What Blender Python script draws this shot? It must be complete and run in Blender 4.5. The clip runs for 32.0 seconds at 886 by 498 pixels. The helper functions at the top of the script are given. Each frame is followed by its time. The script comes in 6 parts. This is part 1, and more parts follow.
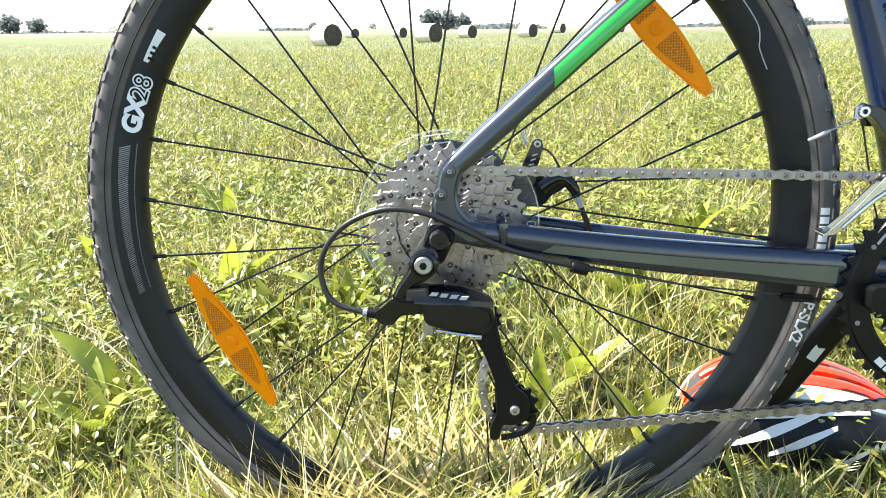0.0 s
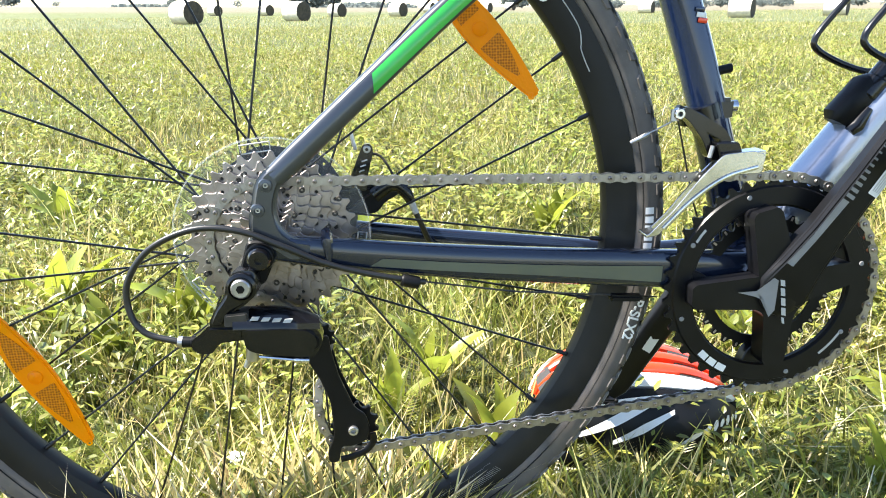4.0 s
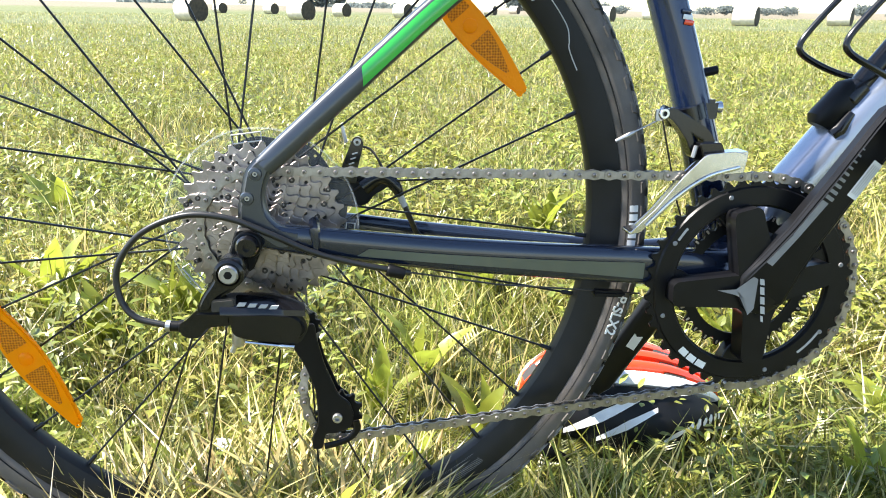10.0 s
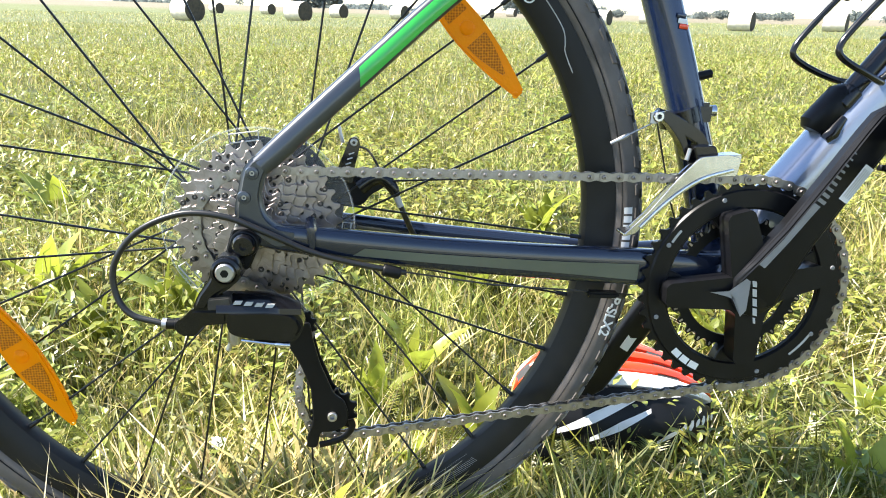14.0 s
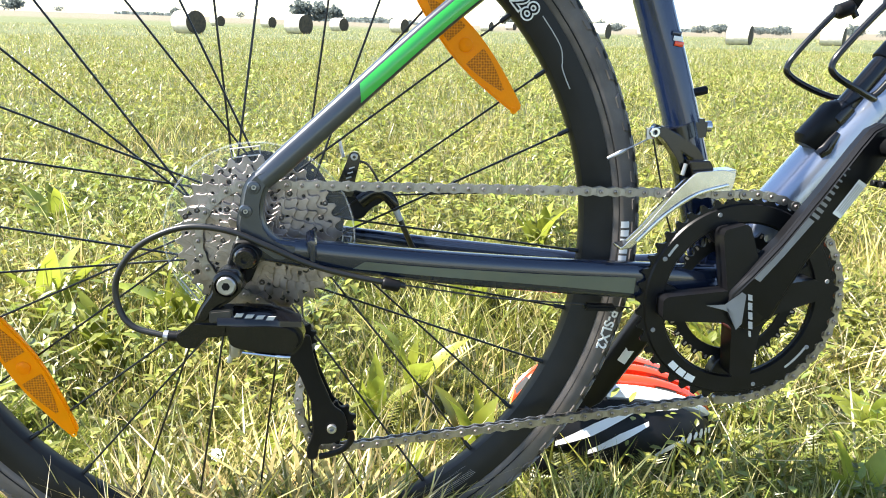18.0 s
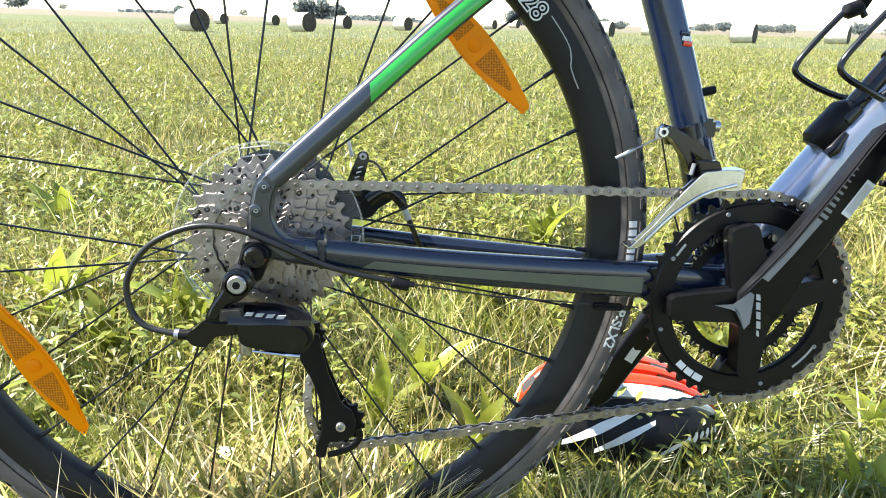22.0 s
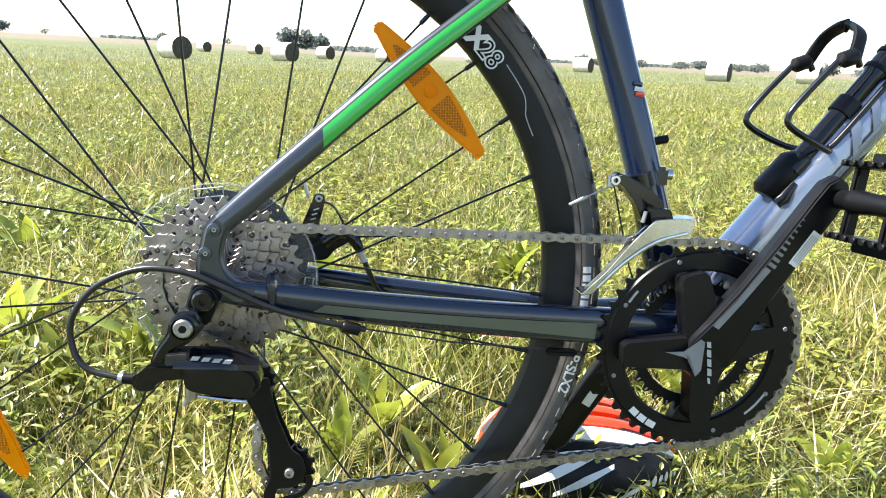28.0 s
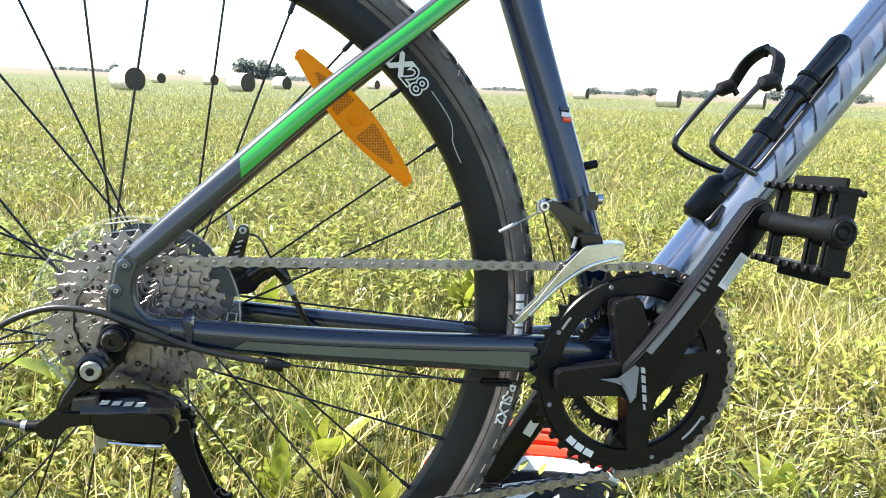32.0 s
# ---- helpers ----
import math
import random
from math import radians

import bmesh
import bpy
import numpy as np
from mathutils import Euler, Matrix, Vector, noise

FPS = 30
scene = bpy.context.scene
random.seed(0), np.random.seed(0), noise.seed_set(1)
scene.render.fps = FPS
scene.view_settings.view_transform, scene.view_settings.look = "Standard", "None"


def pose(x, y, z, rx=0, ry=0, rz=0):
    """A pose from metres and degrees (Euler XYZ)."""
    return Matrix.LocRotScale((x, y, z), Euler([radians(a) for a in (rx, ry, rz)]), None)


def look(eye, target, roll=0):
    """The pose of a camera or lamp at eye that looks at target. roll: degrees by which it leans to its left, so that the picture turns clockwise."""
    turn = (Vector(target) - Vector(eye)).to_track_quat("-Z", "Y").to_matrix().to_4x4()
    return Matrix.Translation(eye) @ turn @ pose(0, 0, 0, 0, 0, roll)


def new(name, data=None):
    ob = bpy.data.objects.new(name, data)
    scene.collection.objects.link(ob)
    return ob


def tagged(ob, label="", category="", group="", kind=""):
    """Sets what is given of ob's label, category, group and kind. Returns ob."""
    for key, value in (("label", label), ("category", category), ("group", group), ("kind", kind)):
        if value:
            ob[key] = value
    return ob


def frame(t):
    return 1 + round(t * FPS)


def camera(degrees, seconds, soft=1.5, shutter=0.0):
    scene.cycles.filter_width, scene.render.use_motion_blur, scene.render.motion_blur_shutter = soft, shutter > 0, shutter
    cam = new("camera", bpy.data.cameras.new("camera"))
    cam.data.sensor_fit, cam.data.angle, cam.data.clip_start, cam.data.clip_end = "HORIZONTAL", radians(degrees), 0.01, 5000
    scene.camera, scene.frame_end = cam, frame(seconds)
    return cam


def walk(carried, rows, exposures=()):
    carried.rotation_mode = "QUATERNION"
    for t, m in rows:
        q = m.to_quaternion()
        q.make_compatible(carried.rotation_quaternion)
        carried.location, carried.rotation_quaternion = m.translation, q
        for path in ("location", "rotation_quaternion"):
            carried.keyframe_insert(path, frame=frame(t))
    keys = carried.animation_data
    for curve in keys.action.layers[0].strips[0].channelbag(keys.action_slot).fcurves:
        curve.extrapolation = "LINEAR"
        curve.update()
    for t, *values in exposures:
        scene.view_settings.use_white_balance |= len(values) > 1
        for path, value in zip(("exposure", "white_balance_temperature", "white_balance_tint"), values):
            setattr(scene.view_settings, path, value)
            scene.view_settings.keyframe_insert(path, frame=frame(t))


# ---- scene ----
cam = camera(64.20, 32.0, soft=1.0)
PATH = [
    (0, 0.0277, -0.6297, 0.5086, 72.74, 1.25, 2.59),
    (0.5, 0.0138, -0.6177, 0.5213, 72.46, 1.88, 2.79),
    (1, 0.0004, -0.6051, 0.5291, 73.18, 1.75, 2.77),
    (1.5, 0.0004, -0.6007, 0.5269, 72.57, 0.42, 2.29),
    (2, 0.0098, -0.6037, 0.5264, 72.44, 0.42, 0.86),
    (2.5, 0.0291, -0.6008, 0.5215, 72.30, 0.15, -1.95),
    (3, 0.0474, -0.6004, 0.5232, 71.57, -0.06, -4.39),
    (3.5, 0.0613, -0.5921, 0.5242, 70.95, 0.65, -7.38),
    (5.5, 0.0865, -0.6059, 0.5234, 71.38, 0.55, -7.12),
    (6, 0.0841, -0.6042, 0.5196, 71.04, 0.18, -6.67),
    (6.5, 0.0879, -0.6048, 0.5173, 70.94, 0.17, -6.97),
    (7, 0.0865, -0.6032, 0.5147, 70.85, -0.25, -7.04),
    (7.5, 0.0830, -0.6015, 0.5123, 70.64, -0.53, -6.95),
    (8, 0.0778, -0.6042, 0.5149, 70.76, -0.95, -6.52),
    (8.5, 0.0800, -0.6060, 0.5161, 71.04, -1.14, -6.86),
    (9, 0.0811, -0.6074, 0.5159, 70.89, -0.79, -6.86),
    (9.5, 0.0833, -0.6091, 0.5219, 71.39, -0.30, -6.88),
    (10, 0.0818, -0.6081, 0.5200, 71.17, -0.54, -7.00),
    (10.5, 0.0802, -0.6111, 0.5203, 71.28, -0.72, -6.53),
    (11, 0.0790, -0.6116, 0.5199, 71.27, -0.61, -6.47),
    (11.5, 0.0810, -0.6107, 0.5173, 71.17, -1.01, -6.86),
    (12, 0.0789, -0.6105, 0.5181, 71.00, -0.71, -6.70),
    (12.5, 0.0800, -0.6103, 0.5222, 71.34, -0.49, -7.00),
    (13, 0.0816, -0.6105, 0.5213, 71.29, -0.72, -7.39),
    (13.5, 0.0806, -0.6118, 0.5203, 71.44, -0.98, -6.95),
    (14, 0.0811, -0.6121, 0.5198, 71.33, -1.04, -7.23),
    (14.5, 0.0777, -0.6140, 0.5213, 71.57, -1.17, -6.95),
    (16.5, 0.0785, -0.6163, 0.5221, 71.65, -1.09, -7.21),
    (17, 0.0797, -0.6180, 0.5254, 72.12, -0.92, -7.04),
    (17.5, 0.0787, -0.6181, 0.5290, 72.18, 0.04, -6.79),
    (18, 0.0806, -0.6184, 0.5231, 72.31, -1.15, -7.25),
    (18.5, 0.0822, -0.6189, 0.5227, 72.13, -1.28, -7.26),
    (19, 0.0817, -0.6202, 0.5238, 72.27, -1.07, -6.79),
    (19.5, 0.0811, -0.6218, 0.5205, 72.10, -1.46, -6.73),
    (20, 0.0801, -0.6200, 0.5182, 71.92, -1.68, -6.91),
    (20.5, 0.0785, -0.6191, 0.5184, 72.07, -1.83, -6.94),
    (21, 0.0802, -0.6162, 0.5103, 71.24, -2.29, -7.25),
    (21.5, 0.0789, -0.6173, 0.5190, 71.71, -1.60, -7.52),
    (22, 0.0755, -0.6193, 0.5246, 72.15, -1.17, -6.99),
    (22.5, 0.0704, -0.6232, 0.5562, 73.89, 1.59, -6.87),
    (23, 0.0395, -0.6534, 0.6152, 78.01, 2.23, -4.10),
    (23.5, 0.0283, -0.6639, 0.6215, 79.27, 0.42, -3.84),
    (24, 0.0203, -0.6734, 0.6124, 79.07, -0.60, -2.75),
    (24.5, 0.0260, -0.6720, 0.5925, 77.06, -1.58, -2.97),
    (25, 0.0377, -0.6601, 0.5798, 76.35, -2.16, -4.57),
    (25.5, 0.0456, -0.6590, 0.5652, 75.90, -2.65, -5.15),
    (26, 0.0513, -0.6550, 0.5593, 75.82, -2.83, -5.41),
    (26.5, 0.0846, -0.6306, 0.5511, 75.98, -1.34, -7.51),
    (28.5, 0.0980, -0.6184, 0.5269, 74.07, -2.56, -8.47),
    (29, 0.0878, -0.6263, 0.5158, 73.82, -3.34, -6.90),
    (29.5, 0.0924, -0.6250, 0.5154, 74.68, -3.85, -6.97),
    (30, 0.1066, -0.6201, 0.5265, 75.78, -2.34, -8.83),
    (30.5, 0.1130, -0.6164, 0.5340, 77.06, -1.92, -9.76),
    (31, 0.1191, -0.6165, 0.5400, 77.42, -1.55, -10.23),
    (31.5, 0.1211, -0.6147, 0.5399, 77.54, -1.81, -10.24),
    (32, 0.1279, -0.6092, 0.5363, 76.97, -1.90, -11.74),
]
walk(cam, [(t, pose(x, y, z, rx, ry, rz)) for t, x, y, z, rx, ry, rz in PATH],
     [(0.0, 2.02), (3.5, 2.02), (6.0, 1.96), (14.0, 1.93), (21.5, 1.90), (22.5, 1.65), (23.2, 1.40), (25.0, 1.40), (26.5, 1.55), (28.5, 1.80), (32.0, 1.85)])

# ---- world and sun ----
SUN = Vector((-0.60, 0.09, 0.79)).normalized()
world = bpy.data.worlds.new("sky")
scene.world = world
world.use_nodes = True
wn = world.node_tree
sky = wn.nodes.new("ShaderNodeTexSky")
sky.sky_type, sky.sun_disc = "NISHITA", False
sky.sun_elevation = math.asin(SUN.z)
sky.sun_rotation = math.atan2(SUN.x, SUN.y)
sky.air_density, sky.dust_density, sky.altitude = 1.0, 0.4, 50
wn.links.new(sky.outputs[0], wn.nodes["Background"].inputs[0])
wn.nodes["Background"].inputs[1].default_value = 0.098
sun = new("sun", bpy.data.lights.new("sun", "SUN"))
sun.data.energy, sun.data.angle, sun.data.color = 5.2, radians(0.53), (1.0, 0.95, 0.86)
sun.matrix_world = look(SUN * 50, (0, 0, 0))


# ---- materials ----
def mat(name, colour, rough=0.5, metal=0.0, coat=0.0, vary=0.0, scale=40.0, bump=0.0, bump_scale=300.0, island=0.0, objrand=0.0, trans=0.0, speck=0.0, aniso=0.0, hue=0.0, spec=0.5):
    m = bpy.data.materials.new(name)
    m.use_nodes = True
    nt = m.node_tree
    n, l = nt.nodes, nt.links
    b = n["Principled BSDF"]
    b.inputs["Base Color"].default_value = (*colour, 1)
    b.inputs["Roughness"].default_value = rough
    b.inputs["Metallic"].default_value = metal
    b.inputs["Coat Weight"].default_value = coat
    b.inputs["Coat Roughness"].default_value = 0.06
    b.inputs["Anisotropic"].default_value = aniso
    b.inputs["Specular IOR Level"].default_value = spec
    co = n.new("ShaderNodeTexCoord")
    out = None
    if vary or island or objrand:
        hsv = n.new("ShaderNodeHueSaturation")
        hsv.inputs["Color"].default_value = (*colour, 1)
        val = None
        if vary:
            nz = n.new("ShaderNodeTexNoise")
            nz.inputs["Scale"].default_value, nz.inputs["Detail"].default_value = scale, 6
            l.new(co.outputs["Object"], nz.inputs["Vector"])
            mr = n.new("ShaderNodeMapRange")
            mr.inputs["From Min"].default_value, mr.inputs["From Max"].default_value = 0.3, 0.7
            mr.inputs["To Min"].default_value, mr.inputs["To Max"].default_value = 1 - vary, 1 + vary
            l.new(nz.outputs["Fac"], mr.inputs["Value"])
            val = mr.outputs[0]
            rr = n.new("ShaderNodeMapRange")
            rr.inputs["From Min"].default_value, rr.inputs["From Max"].default_value = 0.3, 0.7
            rr.inputs["To Min"].default_value, rr.inputs["To Max"].default_value = max(0.02, rough - 0.5 * vary * rough), min(1, rough + 0.5 * vary * rough)
            l.new(nz.outputs["Fac"], rr.inputs["Value"])
            l.new(rr.outputs[0], b.inputs["Roughness"])
        if island or objrand:
            if island:
                g = n.new("ShaderNodeNewGeometry")
                rnd = g.outputs["Random Per Island"]
            else:
                g = n.new("ShaderNodeObjectInfo")
                rnd = g.outputs["Random"]
            amt = island or objrand
            m2 = n.new("ShaderNodeMapRange")
            m2.inputs["To Min"].default_value, m2.inputs["To Max"].default_value = 1 - amt, 1 + amt
            l.new(rnd, m2.inputs["Value"])
            if val is not None:
                mu = n.new("ShaderNodeMath")
                mu.operation = "MULTIPLY"
                l.new(val, mu.inputs[0]), l.new(m2.outputs[0], mu.inputs[1])
                val = mu.outputs[0]
            else:
                val = m2.outputs[0]
        if hue:
            nh = n.new("ShaderNodeTexNoise")
            nh.inputs["Scale"].default_value, nh.inputs["Detail"].default_value = 2.3, 4
            l.new(co.outputs["Object"], nh.inputs["Vector"])
            mh = n.new("ShaderNodeMapRange")
            mh.inputs["From Min"].default_value, mh.inputs["From Max"].default_value = 0.3, 0.7
            mh.inputs["To Min"].default_value, mh.inputs["To Max"].default_value = 0.5 - hue, 0.5 + hue
            l.new(nh.outputs["Fac"], mh.inputs["Value"])
            turn = mh.outputs[0]
            if island:
                wn2 = n.new("ShaderNodeTexWhiteNoise")
                wn2.noise_dimensions = "1D"
                l.new(rnd, wn2.inputs["W"])
                ma = n.new("ShaderNodeMath")
                ma.operation = "MULTIPLY_ADD"
                ma.inputs[1].default_value = 0.05
                l.new(wn2.outputs["Value"], ma.inputs[0]), l.new(turn, ma.inputs[2])
                sb = n.new("ShaderNodeMath")
                sb.operation = "SUBTRACT"
                sb.inputs[1].default_value = 0.025
                l.new(ma.outputs[0], sb.inputs[0])
                turn = sb.outputs[0]
            l.new(turn, hsv.inputs["Hue"])
        l.new(val, hsv.inputs["Value"])
        l.new(hsv.outputs[0], b.inputs["Base Color"])
        out = hsv.outputs[0]
    if bump:
        nb = n.new("ShaderNodeTexNoise")
        nb.inputs["Scale"].default_value, nb.inputs["Detail"].default_value = bump_scale, 5
        l.new(co.outputs["Object"], nb.inputs["Vector"])
        bp = n.new("ShaderNodeBump")
        bp.inputs["Strength"].default_value, bp.inputs["Distance"].default_value = bump, 0.001
        l.new(nb.outputs["Fac"], bp.inputs["Height"])
        l.new(bp.outputs[0], b.inputs["Normal"])
    if speck:
        v = n.new("ShaderNodeTexNoise")
        v.inputs["Scale"].default_value = 900
        l.new(co.outputs["Object"], v.inputs["Vector"])
        mr = n.new("ShaderNodeMapRange")
        mr.inputs["From Min"].default_value, mr.inputs["From Max"].default_value = 0.66, 0.74
        mr.inputs["To Max"].default_value = speck
        l.new(v.outputs["Fac"], mr.inputs["Value"])
        mx = n.new("ShaderNodeMixRGB")
        mx.inputs["Color1"].default_value = (*colour, 1)
        mx.inputs["Color2"].default_value = (0.35, 0.32, 0.26, 1)
        l.new(mr.outputs[0], mx.inputs["Fac"])
        if out is not None:
            l.new(out, mx.inputs["Color1"])
        l.new(mx.outputs[0], b.inputs["Base Color"])
        out = mx.outputs[0]
    if trans:
        tr = n.new("ShaderNodeBsdfTranslucent")
        tr.inputs["Color"].default_value = (*colour, 1)
        if out is not None:
            l.new(out, tr.inputs["Color"])
        mix = n.new("ShaderNodeMixShader")
        mix.inputs[0].default_value = trans
        l.new(b.outputs[0], mix.inputs[1]), l.new(tr.outputs[0], mix.inputs[2])
        l.new(mix.outputs[0], n["Material Output"].inputs["Surface"])
    return m


RUBBER = mat("tyre_rubber", (0.011, 0.011, 0.011), 0.65, spec=0.2, vary=0.35, scale=25, bump=0.25, bump_scale=900, speck=0.25)
WALL = mat("sidewall_rubber", (0.112, 0.099, 0.090), 0.60, spec=0.25, vary=0.3, scale=30, bump=0.15, bump_scale=1200, speck=0.15)
TREAD = mat("dusty_tread", (0.21, 0.20, 0.185), 0.75, vary=0.4, scale=60, bump=0.3, bump_scale=700)
RIM = mat("black_anodised_rim", (0.0135, 0.0128, 0.0122), 0.42, spec=0.24, vary=0.25, scale=18, bump=0.04, bump_scale=900)
SPOKE = mat("black_spoke", (0.010, 0.010, 0.011), 0.35, metal=0.3)
PAINT = mat("charcoal_blue_paint", (0.012, 0.018, 0.036), 0.20, metal=0.3, coat=0.7, vary=0.15, scale=12, bump=0.02, bump_scale=1500)
PAINT_BLUE = mat("navy_paint", (0.008, 0.018, 0.054), 0.22, metal=0.3, coat=0.7, vary=0.15, scale=12)
STAYG = mat("charcoal_metallic_paint", (0.050, 0.056, 0.068), 0.30, metal=0.5, coat=0.6, vary=0.15, scale=14, bump=0.02, bump_scale=1500)
OLIVE = mat("grey_green_strip", (0.105, 0.118, 0.095), 0.38, metal=0.2, coat=0.5, vary=0.12, scale=14)
GREEN = mat("bright_green_paint", (0.03, 0.42, 0.05), 0.3, coat=0.8, vary=0.08, scale=14)
SILVER = mat("silver_grey_paint", (0.28, 0.31, 0.38), 0.26, metal=0.55, coat=0.8, vary=0.08, scale=10)
GREYP = mat("mid_grey_paint", (0.16, 0.18, 0.23), 0.3, metal=0.4, coat=0.7, vary=0.1, scale=10)
BLACK = mat("black_plastic", (0.005, 0.005, 0.0055), 0.42, spec=0.18, vary=0.2, scale=50, bump=0.08, bump_scale=1200)
GLOSS = mat("gloss_black", (0.004, 0.004, 0.005), 0.20, spec=0.42, coat=0.12, vary=0.2, scale=40)
SATIN = mat("satin_black_alloy", (0.005, 0.005, 0.006), 0.34, spec=0.24, vary=0.2, scale=40, bump=0.03, bump_scale=1500)
CRANKG = mat("crank_grey_print", (0.22, 0.22, 0.225), 0.38, vary=0.08, scale=60)
WHITE = mat("white_print", (0.75, 0.75, 0.74), 0.45, vary=0.06, scale=80)
PALE = mat("pale_grey_print", (0.42, 0.42, 0.41), 0.5, vary=0.08, scale=80)
STEEL = mat("nickel_steel", (0.325, 0.285, 0.265), 0.38, metal=0.95, vary=0.35, scale=70, bump=0.05, bump_scale=900)
CHAIN = mat("chain_steel", (0.275, 0.255, 0.235), 0.34, metal=0.85, vary=0.3, scale=90, objrand=0.15)
DARKST = mat("dark_steel", (0.06, 0.055, 0.05), 0.5, metal=0.6, vary=0.3, scale=90)
CHROME = mat("polished_alloy", (0.55, 0.55, 0.55), 0.22, metal=1.0, vary=0.15, scale=60)
ALLOY = mat("bare_alloy", (0.42, 0.41, 0.40), 0.38, metal=0.9, vary=0.15, scale=60)
CABLE = mat("black_cable_housing", (0.010, 0.010, 0.010), 0.38)
REDP = mat("helmet_red", (0.75, 0.06, 0.015), 0.25, coat=0.6, vary=0.08, scale=20)
HWHITE = mat("helmet_white", (0.78, 0.78, 0.78), 0.25, coat=0.6, vary=0.05, scale=20)
HBLACK = mat("helmet_black", (0.006, 0.006, 0.007), 0.45, spec=0.25, vary=0.2, scale=30)
FOAM = mat("helmet_foam", (0.03, 0.03, 0.03), 0.85, bump=0.3, bump_scale=500)


def orange_material():
    m = mat("amber_reflector", (1.0, 0.45, 0.002), 0.28, spec=0.25, trans=0.55)
    nt = m.node_tree
    n, l = nt.nodes, nt.links
    co = n.new("ShaderNodeTexCoord")
    v = n.new("ShaderNodeTexVoronoi")
    v.inputs["Scale"].default_value = 420
    l.new(co.outputs["Object"], v.inputs["Vector"])
    bp = n.new("ShaderNodeBump")
    bp.inputs["Strength"].default_value, bp.inputs["Distance"].default_value = 0.35, 0.001
    l.new(v.outputs["Distance"], bp.inputs["Height"])
    l.new(bp.outputs[0], n["Principled BSDF"].inputs["Normal"])
    return m


AMBER = orange_material()
def prism_material():
    """Small cube-corner cells, bright at the ridges."""
    m = mat("amber_prism_field", (0.86, 0.30, 0.006), 0.28, spec=0.3)
    n, l = m.node_tree.nodes, m.node_tree.links
    co = n.new("ShaderNodeTexCoord")
    v = n.new("ShaderNodeTexVoronoi")
    v.inputs["Scale"].default_value, v.inputs["Randomness"].default_value = 430, 0.25
    l.new(co.outputs["Object"], v.inputs["Vector"])
    rp = n.new("ShaderNodeValToRGB")
    rp.color_ramp.elements[0].position, rp.color_ramp.elements[1].position = 0.15, 0.75
    rp.color_ramp.elements[0].color, rp.color_ramp.elements[1].color = (0.42, 0.13, 0.003, 1), (1.0, 0.45, 0.010, 1)
    l.new(v.outputs["Distance"], rp.inputs[0])
    b = n["Principled BSDF"]
    l.new(rp.outputs[0], b.inputs["Base Color"])
    tr = n.new("ShaderNodeBsdfTranslucent")
    l.new(rp.outputs[0], tr.inputs["Color"])
    mix = n.new("ShaderNodeMixShader")
    mix.inputs[0].default_value = 0.4
    l.new(b.outputs[0], mix.inputs[1]), l.new(tr.outputs[0], mix.inputs[2])
    l.new(mix.outputs[0], n["Material Output"].inputs["Surface"])
    bp = n.new("ShaderNodeBump")
    bp.inputs["Strength"].default_value, bp.inputs["Distance"].default_value = 0.6, 0.001
    l.new(v.outputs["Distance"], bp.inputs["Height"])
    l.new(bp.outputs[0], b.inputs["Normal"])
    return m


AMBER_DARK = prism_material()


def clear_material():
    m = bpy.data.materials.new("clear_plastic")
    m.use_nodes = True
    n, l = m.node_tree.nodes, m.node_tree.links
    t = n.new("ShaderNodeBsdfTransparent")
    t.inputs[0].default_value = (0.97, 0.98, 0.975, 1)
    g = n["Principled BSDF"]
    g.inputs["Base Color"].default_value = (0.8, 0.82, 0.82, 1)
    g.inputs["Roughness"].default_value = 0.12
    mx = n.new("ShaderNodeMixShader")
    mx.inputs[0].default_value = 0.05
    l.new(t.outputs[0], mx.inputs[1]), l.new(g.outputs[0], mx.inputs[2])
    l.new(mx.outputs[0], n["Material Output"].inputs["Surface"])
    return m


def milky_material():
    """Clear plastic seen through its thick moulded edge."""
    m = clear_material()
    m.name = "milky_plastic_edge"
    for nd in m.node_tree.nodes:
        if nd.type == "MIX_SHADER":
            nd.inputs[0].default_value = 0.16
    return m


CLEAR = clear_material()
MILKY = milky_material()


HATCH = mat("hatched_rim_print", (0.30, 0.30, 0.30), 0.45, vary=0.25, scale=200)

# ---- mesh helpers ----
def mesh_of(name, bm):
    me = bpy.data.meshes.new(name)
    bm.normal_update()
    bm.to_mesh(me)
    bm.free()
    return me


def smooth(me, angle=40):
    me.shade_smooth()
    me.set_sharp_from_angle(angle=radians(angle))


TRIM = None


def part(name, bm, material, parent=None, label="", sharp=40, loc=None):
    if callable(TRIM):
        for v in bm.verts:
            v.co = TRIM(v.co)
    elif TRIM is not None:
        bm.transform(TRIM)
    me = mesh_of(name, bm)
    for m in (material if isinstance(material, (list, tuple)) else [material]):
        me.materials.append(m)
    smooth(me, sharp)
    ob = new(name, me)
    if loc is not None:
        ob.matrix_world = loc
    if parent is not None:
        ob.parent = parent
    if label:
        ob["label"] = label
    return ob


def share(name, me, parent, m):
    ob = new(name, me)
    ob.parent = parent
    ob.matrix_basis = m
    return ob


def ready_mesh(name, bm, material, sharp=40):
    me = mesh_of(name, bm)
    me.materials.append(material)
    smooth(me, sharp)
    return me


def thing(name, at, label, category, group=""):
    return tagged(new(name), label, category, group)


